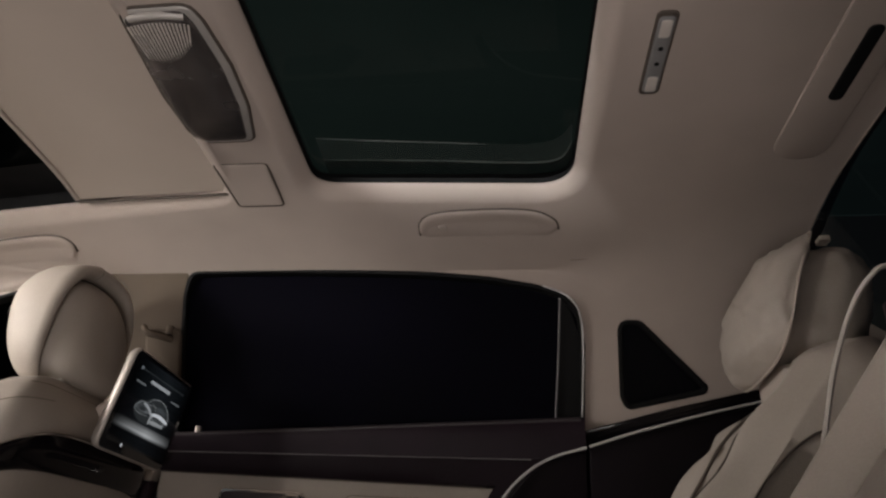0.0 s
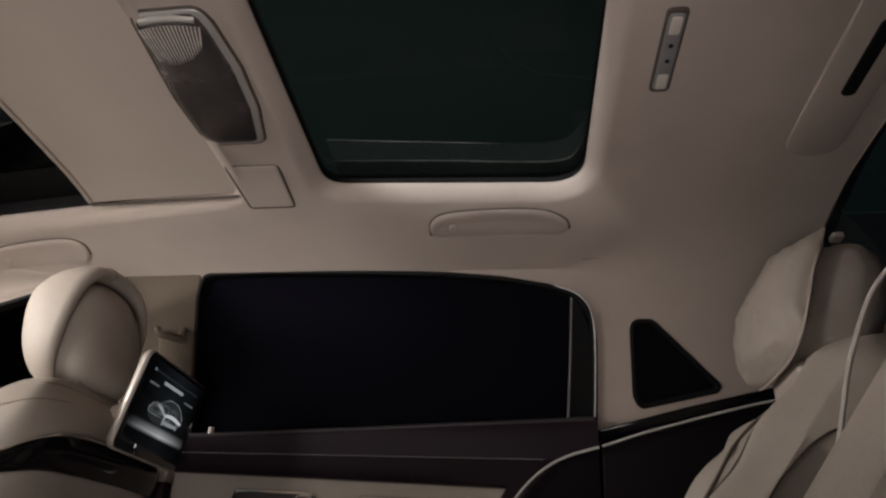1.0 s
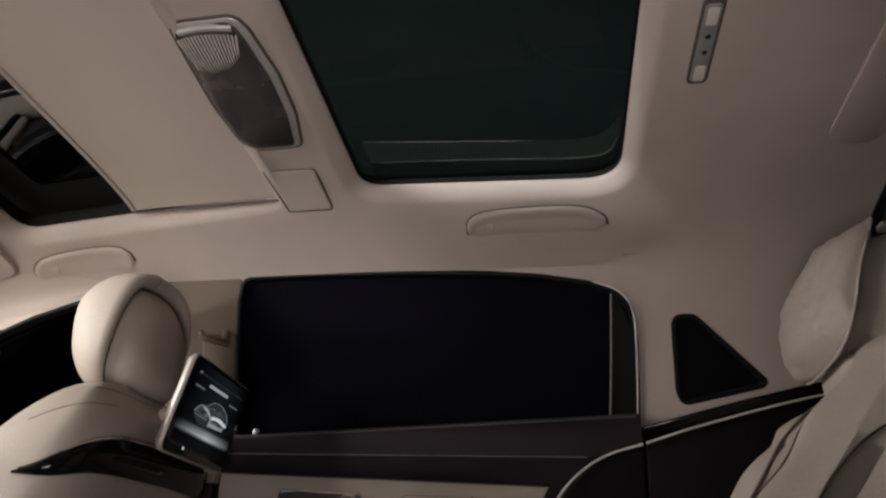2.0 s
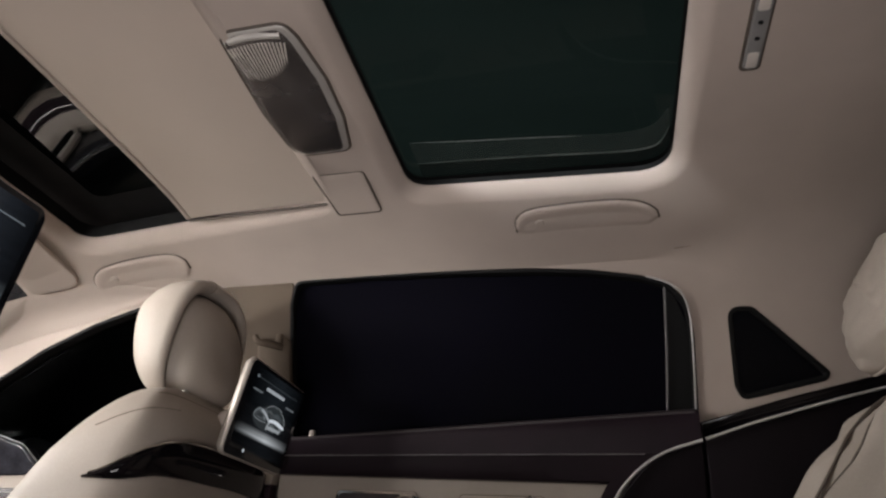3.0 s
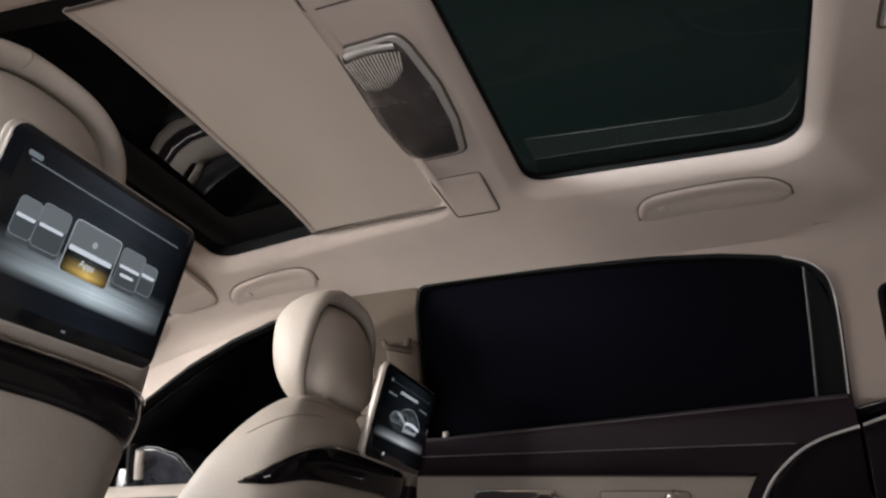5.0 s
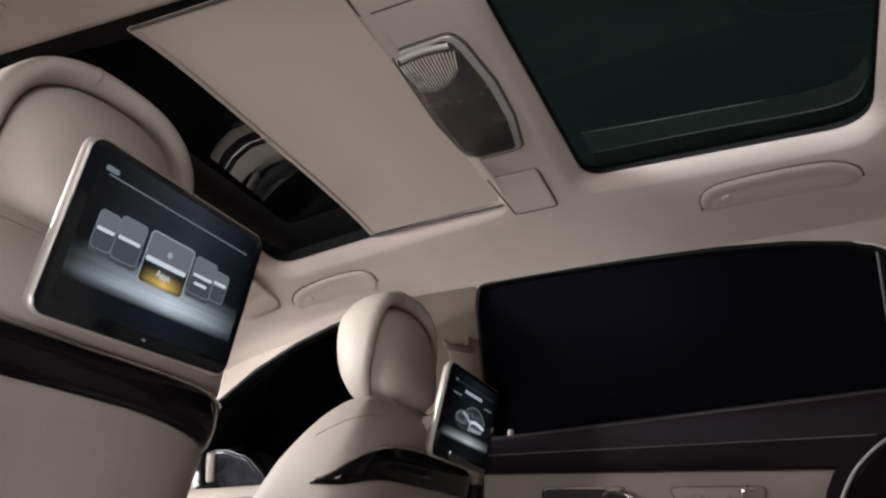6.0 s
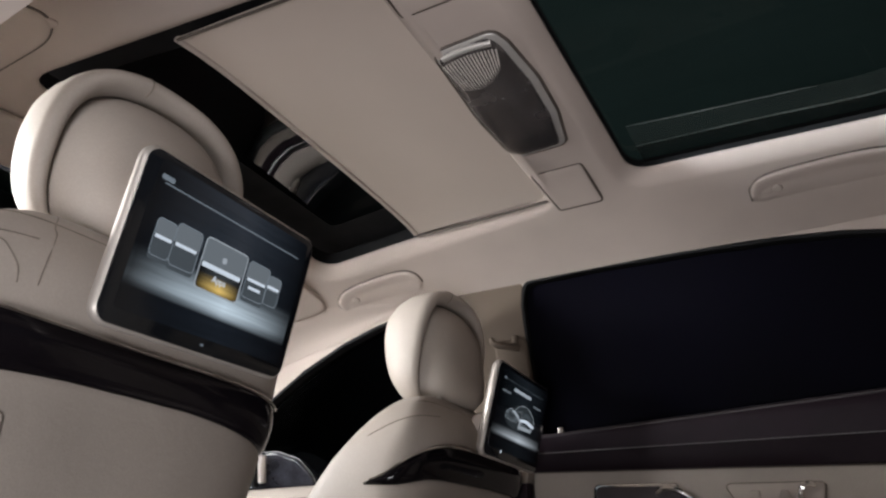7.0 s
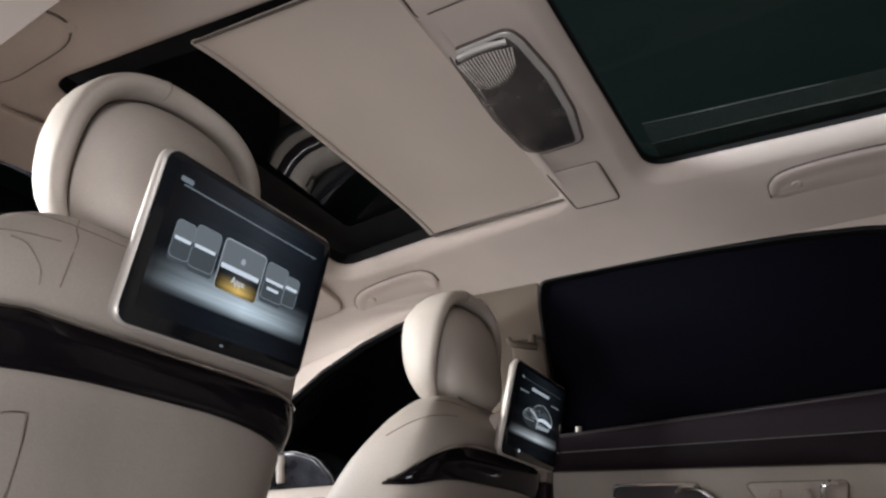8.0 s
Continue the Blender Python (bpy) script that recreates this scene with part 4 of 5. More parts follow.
def sensor_module():
    d = thing("roof_sensor_module", (0.826, -0.02, 1.405), "slim beige roof sensor strip with two dark eyes", "sensor strip")
    m = roof_frame(0.826, -0.018)
    part("frame", slab(rrect(0.029, 0.164, 0.009, 5), -0.002, 0.004, m, 0.002), SEAM, d, "dark frame")
    part("cover", slab(rrect(0.022, 0.150, 0.007, 5), 0.0, 0.007, m, 0.003), GREY_TRIM, d, "translucent grey cover")
    for v in (0.055, -0.055):
        part("clip", slab(rrect(0.015, 0.032, 0.004, 4, 0.0, v), 0.004, 0.0078, m, 0.001), PRISM, d, "pale end clip")
    for v in (0.012, -0.018):
        part("eye", slab([(0.0035 * math.cos(a), v + 0.0035 * math.sin(a)) for a in span(0, 5.76, 11)], 0.004, 0.0085, m, 0.001), RUBBER, d)
    return d


sensor_module()


def brake_light():
    d = thing("roof_brake_light", (1.08, 0.0, 1.39), "beige roof housing with a dark slot above the rear screen", "light housing")
    m = roof_frame(1.085, 0.0)
    part("housing", slab(rrect(0.085, 0.46, 0.040, 7), -0.004, 0.0036, m, 0.0034), FABRIC, d)
    part("slot", slab(rrect(0.020, 0.15, 0.009, 5), 0.0, 0.0065, m @ Matrix.Translation((0.004, 0, 0)), 0.002), RUBBER, d, "black slot")
    return d


brake_light()


def sun_visor(side):
    d = thing("sun_visor", (-0.56, side * 0.33, 1.37), "beige sun visor folded against the roof", "sun visor", "sun visors")
    m = roof_frame(-0.55, side * 0.30)
    part("flap", drape(rrect(0.12, 0.34, 0.03, 6), -0.55, side * 0.29, -0.002, 0.006, 0.004), FABRIC, d)
    return d


sun_visor(1)
sun_visor(-1)

# roller blind of the front roof glass, half drawn, and the rear one, wound up


def blind(x0, x1, half0, half1, name, label):
    d = thing(name, ((x0 + x1) / 2, 0, 1.41), label, "roller blind", "roof blinds")
    bm = bmesh.new()
    rings = []
    for i in range(13):
        x = x0 + (x1 - x0) * i / 12
        h = half0 + (half1 - half0) * i / 12
        rings.append([(x, -h + 2 * h * j / 16, roof(x, (-h + 2 * h * j / 16)) + 0.012) for j in range(17)])
    loft(bm, rings, closed=False)
    ext = bmesh.ops.extrude_face_region(bm, geom=bm.faces[:])["geom"]
    for v in ext:
        if isinstance(v, bmesh.types.BMVert):
            v.co.z += 0.003
    part("cloth", bm, BLIND, d)
    h = half0
    edge = [(x0 - 0.004, -h + 2 * h * j / 16, roof(x0, -h + 2 * h * j / 16) + 0.013) for j in range(17)]
    for sg in (-1, 1):
        rim = [(x0 + (x1 - x0) * i / 12, sg * (half0 + (half1 - half0) * i / 12 + 0.002), roof(x0 + (x1 - x0) * i / 12, half0) + 0.007) for i in range(13)]
        part("edge_gap", tube(rim, 0.0026, k=6), SEAM, d)
    part("pull_bar", tube(edge, 0.006, k=8, flat=0.7), TRIM, d)
    return d


BLIND_EDGE = -0.175
blind(BLIND_EDGE, 0.1165, 0.326, 0.309, "roof_blind", "beige cloth roof blind drawn half across the front glass")

# ---- front seats ----


def ring_at(outline, cy, cz, s, x, sz=None):
    sz = s if sz is None else sz
    return [(x, cy + y * s, cz + (z - cz) * sz) for y, z in outline]


def headrest(seat, cy, x, z0, z1, hw, name="headrest"):
    """Front headrest: a fat horseshoe roll round a sunk back pad."""
    o = []
    n = 72
    cz = (z0 + z1) / 2
    hz = (z1 - z0) / 2
    for i in range(n):
        a = 2 * math.pi * i / n - math.pi / 2
        c, s = math.cos(a), math.sin(a)
        e = 0.84 if s > 0 else 0.58
        o.append((hw * math.copysign(abs(c) ** (0.80 if s > 0 else 0.6), c) * (1 - 0.10 * max(0, -s)), cz + hz * math.copysign(abs(s) ** e, s)))

    def level(z):
        return max(0.0, min(1.0, (z - z0) / (z1 - z0)))

    def horseshoe(q, dx, s=1.0, fall=-0.026, roll=0.0):
        """The outline drawn in by q at its flanks and head only, so that the roll stays open at the foot."""
        ring = []
        for y, z in o:
            yy, zz = y * (1 - 0.165 * q), z0 + (z - z0) * (1 - 0.105 * q)
            zz = cz - 0.03 + (zz - cz + 0.03) * s
            ring.append((x + dx + roll * level(zz) ** 2 + fall * (1 - level(zz)) ** 2, cy + yy * s, zz))
        return ring
    bm = bmesh.new()
    rings = [[(px + 0.030 * (1 - level(pz)) ** 2 * min(1.0, max(0.0, (-dx - 0.04) / 0.07)), py, pz) for px, py, pz in ring_at(o, cy, cz, s, x + dx)] for s, dx in ((0.05, -0.136), (0.40, -0.133), (0.66, -0.124), (0.82, -0.109), (0.92, -0.088), (0.98, -0.066), (1.0, -0.048))]
    for deg in range(0, 181, 15):
        t = radians(deg)
        rings.append(horseshoe(0.5 - 0.5 * math.cos(t), -0.022 + 0.011 * math.sin(t), 1.0, -0.026, 0.013 * math.sin(t)))
    rings += [horseshoe(1.0, -0.034), horseshoe(0.99, -0.044)]
    loft(bm, rings)
    h = part(name, bm, LEATHER, seat, "plump beige leather headrest", 60)
    bm = bmesh.new()
    loft(bm, [horseshoe(1.0, dx, s, fall) for s, dx, fall in ((0.995, -0.046, -0.01), (0.985, -0.034, -0.006), (0.96, -0.025, 0.0), (0.90, -0.014, 0.010), (0.75, -0.001, 0.022), (0.5, 0.008, 0.024), (0.25, 0.011, 0.020), (0.02, 0.012, 0.016))])
    part("back_pad", bm, LEATHER, h, "", 60)
    part("seam", tube(horseshoe(1.0, -0.0325), 0.0028, k=5, closed=True, up=(1, 0, 0)), SEAM, h)
    # cross seam that follows the roll over its head
    best = min(range(n), key=lambda i: abs(o[i][0] + 0.048) + (0 if o[i][1] > cz else 1))
    line = []
    for deg in range(-10, 166, 12):
        t = radians(deg)
        line.append(horseshoe(0.5 - 0.5 * math.cos(t) - 0.012, -0.022 + 0.012 * math.sin(t), 1.0, -0.026, 0.013 * math.sin(t))[best])
    part("cross_seam", tube(line, 0.0008, k=5), STITCH, h)
    for dy in (-0.06, 0.06):
        part("post", tube([(x - 0.06, cy + dy, z0 - 0.05), (x - 0.055, cy + dy, z0 + 0.02)], 0.006), CHROME, h, "chrome post")
    part("post_collar", block((x - 0.012, cy - 0.065, z0 + 0.021), (0.012, 0.013, 0.010), 0.004), SILVER, h)
    return h


# front face of the front backrests: height and x
FRONT_Z = [0.42, 0.70, 0.80, 0.867, 0.916, 0.949, 0.985, 1.010, 1.034]
FRONT_X = [-0.42, -0.36, -0.330, -0.290, -0.248, -0.215, -0.182, -0.160, -0.145]


def front_seat(cy, label, lean, raise_by, head_shift, rim, head_top, head_half, slim=1.0):
    """cy: the seat's middle. Seen from behind: leather shell, lacquered band, beige back panel."""
    d = thing("car_seat", (-0.28, cy, 0.32), label, "car seat", "front seats")

    def half(z):
        """Half width of the backrest at height z."""
        t = max(0.0, min(1.0, (1.037 - z) / 0.125))
        return slim * (0.085 + 0.145 * math.sqrt(1 - (1 - t) ** 2)) + (0.012 if slim == 1.0 else -0.03) * max(0.0, min(1.0, (0.88 - z) / 0.3))

    def back(z):
        return -0.055 - lean * (0.95 - z)

    def shell(a, z, grow=0.0):
        """A point of the backrest's skin: a is the angle round it from the middle of its back."""
        rb = max(0.0, (z - 0.94) / 0.095)
        h = half(z) + grow
        xb, xf = back(z) - 0.055 * rb * rb + grow, float(np.interp(z, FRONT_Z, FRONT_X)) - grow
        c, s = math.cos(a), math.sin(a)
        if s > 0 and slim < 1.0:
            h += 0.020 * ease((1.015 - z) / 0.06)
        return ((xb + xf) / 2 + (xb - xf) / 2 * math.copysign(abs(c) ** 0.40, c), cy + h * math.copysign(abs(s) ** 0.45, s), z)
    zs = [0.42, 0.50, 0.60, 0.70, 0.78, 0.85, 0.89, 0.92, 0.945, 0.965, 0.985, 1.0, 1.012, 1.022, 1.029, 1.034]
    bm = bmesh.new()
    loft(bm, [[shell(2 * math.pi * i / 48, z) for i in range(48)] for z in zs])
    b = part("backrest", bm, LEATHER, d, "", 60)
    for line in (((-91, 0.953), (-88.7, 0.971), (-70, 0.981), (-45, 0.986), (-25, 0.990)), ((-70, 1.0135), (-50, 1.016), (-20, 1.017), (5, 1.014))):
        part("seam", tube(bezier([shell(radians(a), z, -0.0002) for a, z in line], 8), 0.0008, k=5), STITCH, b)
    if cy < 0:
        for line in (((-36, 1.030), (-24, 1.012), (-20, 1.0), (-18, 0.970), (-17, 0.945)), ((-47, 0.979), (-42, 0.978), (-36, 0.975), (-29, 0.964), (-25, 0.954), (-23, 0.942))):
            part("seam", tube(bezier([shell(radians(a), z, -0.0002) for a, z in line], 8), 0.0007, k=5), STITCH, b)

    def strip(low, high, grow, n=44):
        """A skin strip round the back, between two heights that follow the angle."""
        bm = bmesh.new()
        cols = []
        for i in range(n + 1):
            t = first + (last - first) * i / n
            a = radians(t)
            z0, z1 = low(t), high(t)
            r = min(0.006, (z1 - z0) / 3)
            cols.append([shell(a, z0, -0.004), shell(a, z0, grow * 0.6), shell(a, z0 + r, grow), shell(a, (z0 + z1) / 2, grow * 1.15), shell(a, z1 - r, grow), shell(a, z1, grow * 0.6), shell(a, z1, -0.004)])
        loft(bm, cols, closed=False)
        return bm
    first, last = rim[0][0], rim[0][-1]
    low = lambda t: float(np.interp(t, rim[0], rim[1]))
    high = lambda t: float(np.interp(t, rim[0], rim[2]))
    part("lacquered_shell", strip(low, high, 0.008), PIANO, d, "glossy black lacquered shell rim", 50)
    part("back_panel", strip(lambda t: 0.43, lambda t: low(t) - 0.001, 0.006), LEATHER, d, "beige leather back panel", 50)
    if cy < 0:
        flap = [(-20, 0.834), (-17, 0.836), (-14, 0.836), (-13.4, 0.826), (-13, 0.812), (-13, 0.776), (-14, 0.74)]
        part("pocket_edge", tube(bezier([shell(radians(a), z, 0.0072) for a, z in flap], 6), 0.0008, k=5), STITCH, d, "edge of the map pocket")
    part("shell_edge", tube([shell(radians(t), high(t) + 0.001, 0.006) for t in span(first + 1.5, min(last, 86.0), 40)], 0.0012, k=5), CHROME, d, "fine chrome edge")
    part("cushion", block((-0.42, cy, 0.47), (0.55, 0.50, 0.16), 0.05), LEATHER, d)
    part("seat_base", block((-0.42, cy, 0.36), (0.46, 0.42, 0.11), 0.02), DARK, d)
    headrest(d, cy + head_shift, -0.097, 1.020, head_top, head_half)
    # the seat stands a little askew, its right shoulder higher
    for o in d.children_recursive:
        for v in o.data.vertices:
            v.co.z += 0.05 * (v.co.y - cy) + raise_by
    return d


front_seat(-0.372, "beige leather driver seat with glossy black shell behind", 0.16, 0.009, 0.014,
           ((-87.5, -36, -23, -4, 1.5, 26.6, 54, 70, 87.5), (0.860, 0.868, 0.870, 0.873, 0.872, 0.861, 0.850, 0.846, 0.844), (0.903, 0.9144, 0.9180, 0.9150, 0.9125, 0.9084, 0.902, 0.898, 0.893)), 1.252, 0.140, 0.935)
front_seat(0.375, "beige leather front passenger seat with glossy black shell behind", 0.16, 0.016, 0.0,
           ((-87.5, -75, -60, -45, -30, -15, 0, 20, 45, 70, 108), (0.876, 0.874, 0.8745, 0.879, 0.885, 0.888, 0.889, 0.887, 0.878, 0.868, 0.855), (0.8800, 0.892, 0.908, 0.921, 0.932, 0.9405, 0.943, 0.940, 0.932, 0.926, 0.920)), 1.259, 0.134)

# ---- screens on the seat backs ----


def seat_screen(name, centre, u, v, label, size=1.0):
    u, v = Vector(u).normalized(), Vector(v)
    v = (v - u * v.dot(u)).normalized()
    w = u.cross(v)
    m = Matrix((w, u, v)).transposed().to_4x4()      # local x out of the screen, y to its right, z up
    m.translation = centre
    m = m @ Matrix.Scale(size, 4)
    d = new(name)
    d.empty_display_size = 0.05
    d.matrix_world = m
    tagged(d, label, "display screen", "seat screens")
    q = m @ Matrix(((0, 0, 1, 0), (1, 0, 0, 0), (0, 1, 0, 0), (0, 0, 0, 1)))
    flat = Matrix(((0, 0, 1, 0), (1, 0, 0, 0), (0, 1, 0, 0), (0, 0, 0, 1)))

    def lay(nm, pts, w0, w1, mat, parent, label="", bevel=0.0):
        ob = finish(nm, slab(pts, w0, w1, flat, bevel), mat, None, label)
        ob.parent = parent
        return ob
    outer = rrect(0.272, 0.172, 0.018, 7)
    bm = bmesh.new()
    rings = [[(wv, y, z) for y, z in inset(outer, i)] for i, wv in ((0.05, -0.024), (0.02, -0.021), (0.008, -0.016), (0.001, -0.009), (0.0, -0.004), (0.001, -0.001), (0.003, 0.0008))]
    loft(bm, rings)
    h = finish("housing", bm, CHAMPAGNE, None, "champagne-silver housing")
    h.parent = d
    lay("front_glass", inset(outer, 0.0035), -0.001, 0.0016, SCREEN_GLASS, d, "glossy black glass", 0.0008)
    bm = bmesh.new()
    loft(bm, [[(-0.012, y, z) for y, z in rrect(0.09, 0.06, 0.01)], [(-0.075, y, z - 0.035) for y, z in rrect(0.09, 0.05, 0.01)]])
    a = finish("mount", bm, TRIM, None)
    a.parent = d
    return d, lay


def bar(cy, cz, w, h):
    return rrect(w, h, min(w, h) * 0.3, 2, cy, cz)


def ring_shape(lay, name, cy, cz, w, h, t, depth, mat, parent):
    """A thin lit outline, as one closed tube."""
    pts = [(depth, y, z) for y, z in rrect(w, h, 0.005, 4, cy, cz)]
    ob = finish(name, tube(pts, t, closed=True, up=(1, 0, 0), k=4), mat, None)
    ob.parent = parent


def lettering(text, size, at, mat, parent):
    c = bpy.data.curves.new("lettering", "FONT")
    c.body, c.size, c.extrude, c.align_x, c.align_y = text, size, 0.0001, "CENTER", "CENTER"
    tmp = bpy.data.objects.new("lettering", c)
    me = bpy.data.meshes.new_from_object(tmp)
    bpy.data.objects.remove(tmp)
    me.transform(Matrix.Translation(at) @ Matrix(((0, 0, 1, 0), (1, 0, 0, 0), (0, 1, 0, 0), (0, 0, 0, 1))))
    me.materials.append(mat)
    ob = new("lettering", me)
    ob.parent = parent


d, lay = seat_screen("seat_back_screen", (-0.005, -0.3375, 1.011), (-0.020, 0.270, 0.0205), (0.038, 0.0, 0.158), "silver-rimmed screen showing a row of menu tiles, lit")
pic = lay("display", rrect(0.238, 0.144, 0.005, 3, 0.002, 0.004), 0.0016, 0.0020, MENU_PICTURE, d, "lit menu picture")
lay("title_line", bar(0.001, 0.0555, 0.214, 0.0013), 0.0020, 0.0023, GREY_LIT, pic)
lay("title_bar", bar(-0.1035, 0.0605, 0.016, 0.0050), 0.0020, 0.0023, GREY_LIT, pic)
for cy, cz, w, h, tz in ((-0.088, 0.004, 0.025, 0.040, 0.0065), (-0.0585, 0.005, 0.034, 0.046, 0.0075), (0.0505, 0.005, 0.036, 0.044, 0.0075), (0.0795, 0.004, 0.024, 0.036, 0.0095)):
    lay("menu_tile", rrect(w, h * 0.44, 0.004, 3, cy, cz + h * 0.28), 0.0020, 0.0022, TILE_LIT, pic)
    lay("menu_tile_foot", rrect(w, h * 0.55, 0.003, 3, cy, cz - h * 0.22), 0.0020, 0.0022, TILE_DIM, pic)
    lay("text_bar", bar(cy, tz, w * 0.84, 0.0034), 0.0022, 0.0024, WHITE_LIT, pic)
    ring_shape(lay, "tile_rim", cy, cz + h * 0.05, w, h * 0.9, 0.0005, 0.0024, GREY_LIT, pic)
lay("text_bar", bar(0.0500, -0.0008, 0.020, 0.0032), 0.0022, 0.0024, WHITE_LIT, pic)
lay("menu_tile", rrect(0.062, 0.026, 0.005, 4, -0.004, 0.0155), 0.0022, 0.0026, TILE_LIT, pic, "large middle tile")
lay("menu_tile_foot", rrect(0.062, 0.0262, 0.004, 4, -0.004, -0.0105), 0.0022, 0.0026, MIDDLE_PICTURE, pic, "amber glow in the tile's foot")
lay("text_bar", bar(-0.0045, 0.0015, 0.058, 0.0050), 0.0026, 0.0029, WHITE_LIT, pic)
lettering("Apps", 0.0100, (0.0029, -0.0045, -0.0092), WHITE_LIT, pic)
lay("icon", [(-0.0045 + 0.0034 * math.cos(a), 0.0130 + 0.0034 * math.sin(a)) for a in span(0, 5.7, 11)], 0.0026, 0.0029, DRAWN_LIT, pic)
ring_shape(lay, "tile_rim", -0.004, 0.003, 0.064, 0.052, 0.0008, 0.0028, TILE_EDGE, pic)
lay("mark", bar(-0.001, -0.0747, 0.005, 0.0022), 0.0016, 0.0019, GREY_LIT, d)

d, lay = seat_screen("seat_back_screen", (-0.001, 0.419, 1.0276), (-0.040, 0.998, 0.037), (0.240, 0.0, 0.970), "silver-rimmed screen showing a pale line drawing of a car, lit", 0.963)
pic = lay("display", rrect(0.238, 0.144, 0.005, 3, 0.0, 0.004), 0.0016, 0.0020, CAR_PICTURE, d, "lit car picture")
for cy, cz, w, h, mt in ((-0.098, 0.0595, 0.008, 0.005, GREY_LIT), (-0.081, 0.0367, 0.040, 0.0030, TILE_LIT), (-0.005, 0.0475, 0.088, 0.0058, DRAWN_LIT), (0.078, 0.0365, 0.042, 0.0030, TILE_LIT), (-0.058, -0.068, 0.005, 0.006, WHITE_LIT)):
    lay("text_bar", bar(cy, cz, w, h), 0.0020, 0.0023, mt, pic)
lay("title_line", bar(0.000, 0.0590, 0.20, 0.0009), 0.0020, 0.0023, TILE_DIM, pic)
# plain drawing of a car in three-quarter view: pale lit flanks and lines on a dark body


def spot(y, z, depth=0.0024):
    """A point of the drawing, y to the right and z up in units of the car's half length."""
    return (depth, 0.003 + 0.076 * y, 0.001 + 0.0275 * z)


def drawn(pts, r=0.0007, n=7):
    ob = finish("drawn_line", tube(bezier([spot(y, z) for y, z in pts], n), 0.62 * r, k=4, up=(1, 0, 0)), TILE_EDGE, None)
    ob.parent = pic


def lit_patch(pts, mat, top=0.0022):
    lay("drawn_patch", [spot(y, z)[1:] for y, z in smooth_outline(pts, 4)], 0.0020, top, mat, pic)


lit_patch([(-0.95, 0.05), (-0.88, -0.45), (-0.45, -0.80), (0.20, -0.72), (0.85, -0.50), (1.0, 0.10), (0.75, 0.62), (0.30, 0.95), (-0.25, 0.80), (-0.55, 0.48)], CAR_BODY)
lit_patch([(-0.92, 0.10), (-0.62, 0.40), (-0.25, 0.34), (-0.10, 0.02), (-0.30, -0.20), (-0.80, -0.16)], TILE_LIT)
lit_patch([(-0.60, 0.30), (-0.40, 0.36), (-0.12, 0.10), (0.08, -0.16), (0.02, -0.26), (-0.24, 0.06)], DRAWN_LIT, 0.0023)
lit_patch([(0.02, 0.02), (0.45, 0.14), (0.94, -0.06), (0.93, -0.22), (0.40, -0.10), (0.04, -0.14)], WHITE_LIT, 0.0023)
lit_patch([(0.08, -0.42), (0.45, -0.38), (0.74, -0.42), (0.70, -0.58), (0.12, -0.64)], TILE_EDGE, 0.0023)
lit_patch([(0.03, -0.26), (0.45, -0.22), (0.90, -0.32), (0.86, -0.40), (0.40, -0.36), (0.03, -0.38)], TILE_LIT, 0.0022)
lit_patch([(-0.05, -0.30), (0.03, -0.28), (0.04, -0.66), (-0.04, -0.70)], TILE_EDGE, 0.0023)
lit_patch([(0.75, -0.30), (0.82, -0.28), (0.82, -0.56), (0.76, -0.60)], TILE_EDGE, 0.0023)
lit_patch([(-0.74, 0.08), (-0.52, 0.12), (-0.42, -0.06), (-0.56, -0.16), (-0.74, -0.10)], CAR_BODY, 0.0024)
lit_patch([(0.16, 0.26), (0.28, 0.56), (0.52, 0.52), (0.70, 0.26), (0.45, 0.28)], TILE_DIM, 0.0023)
drawn([(-0.42, 0.42), (-0.18, 0.82), (0.25, 0.96), (0.66, 0.72), (0.92, 0.22), (0.98, -0.20)], 0.0008)
drawn([(-0.30, 0.38), (0.00, 0.50), (0.10, 0.14)], 0.0005)
drawn([(-0.95, 0.00), (-0.76, 0.36), (-0.46, 0.42)], 0.0007)
drawn([(-0.95, 0.00), (-0.92, -0.24), (-0.60, -0.34), (-0.20, -0.30)], 0.0007)

# ---- rear seats ----


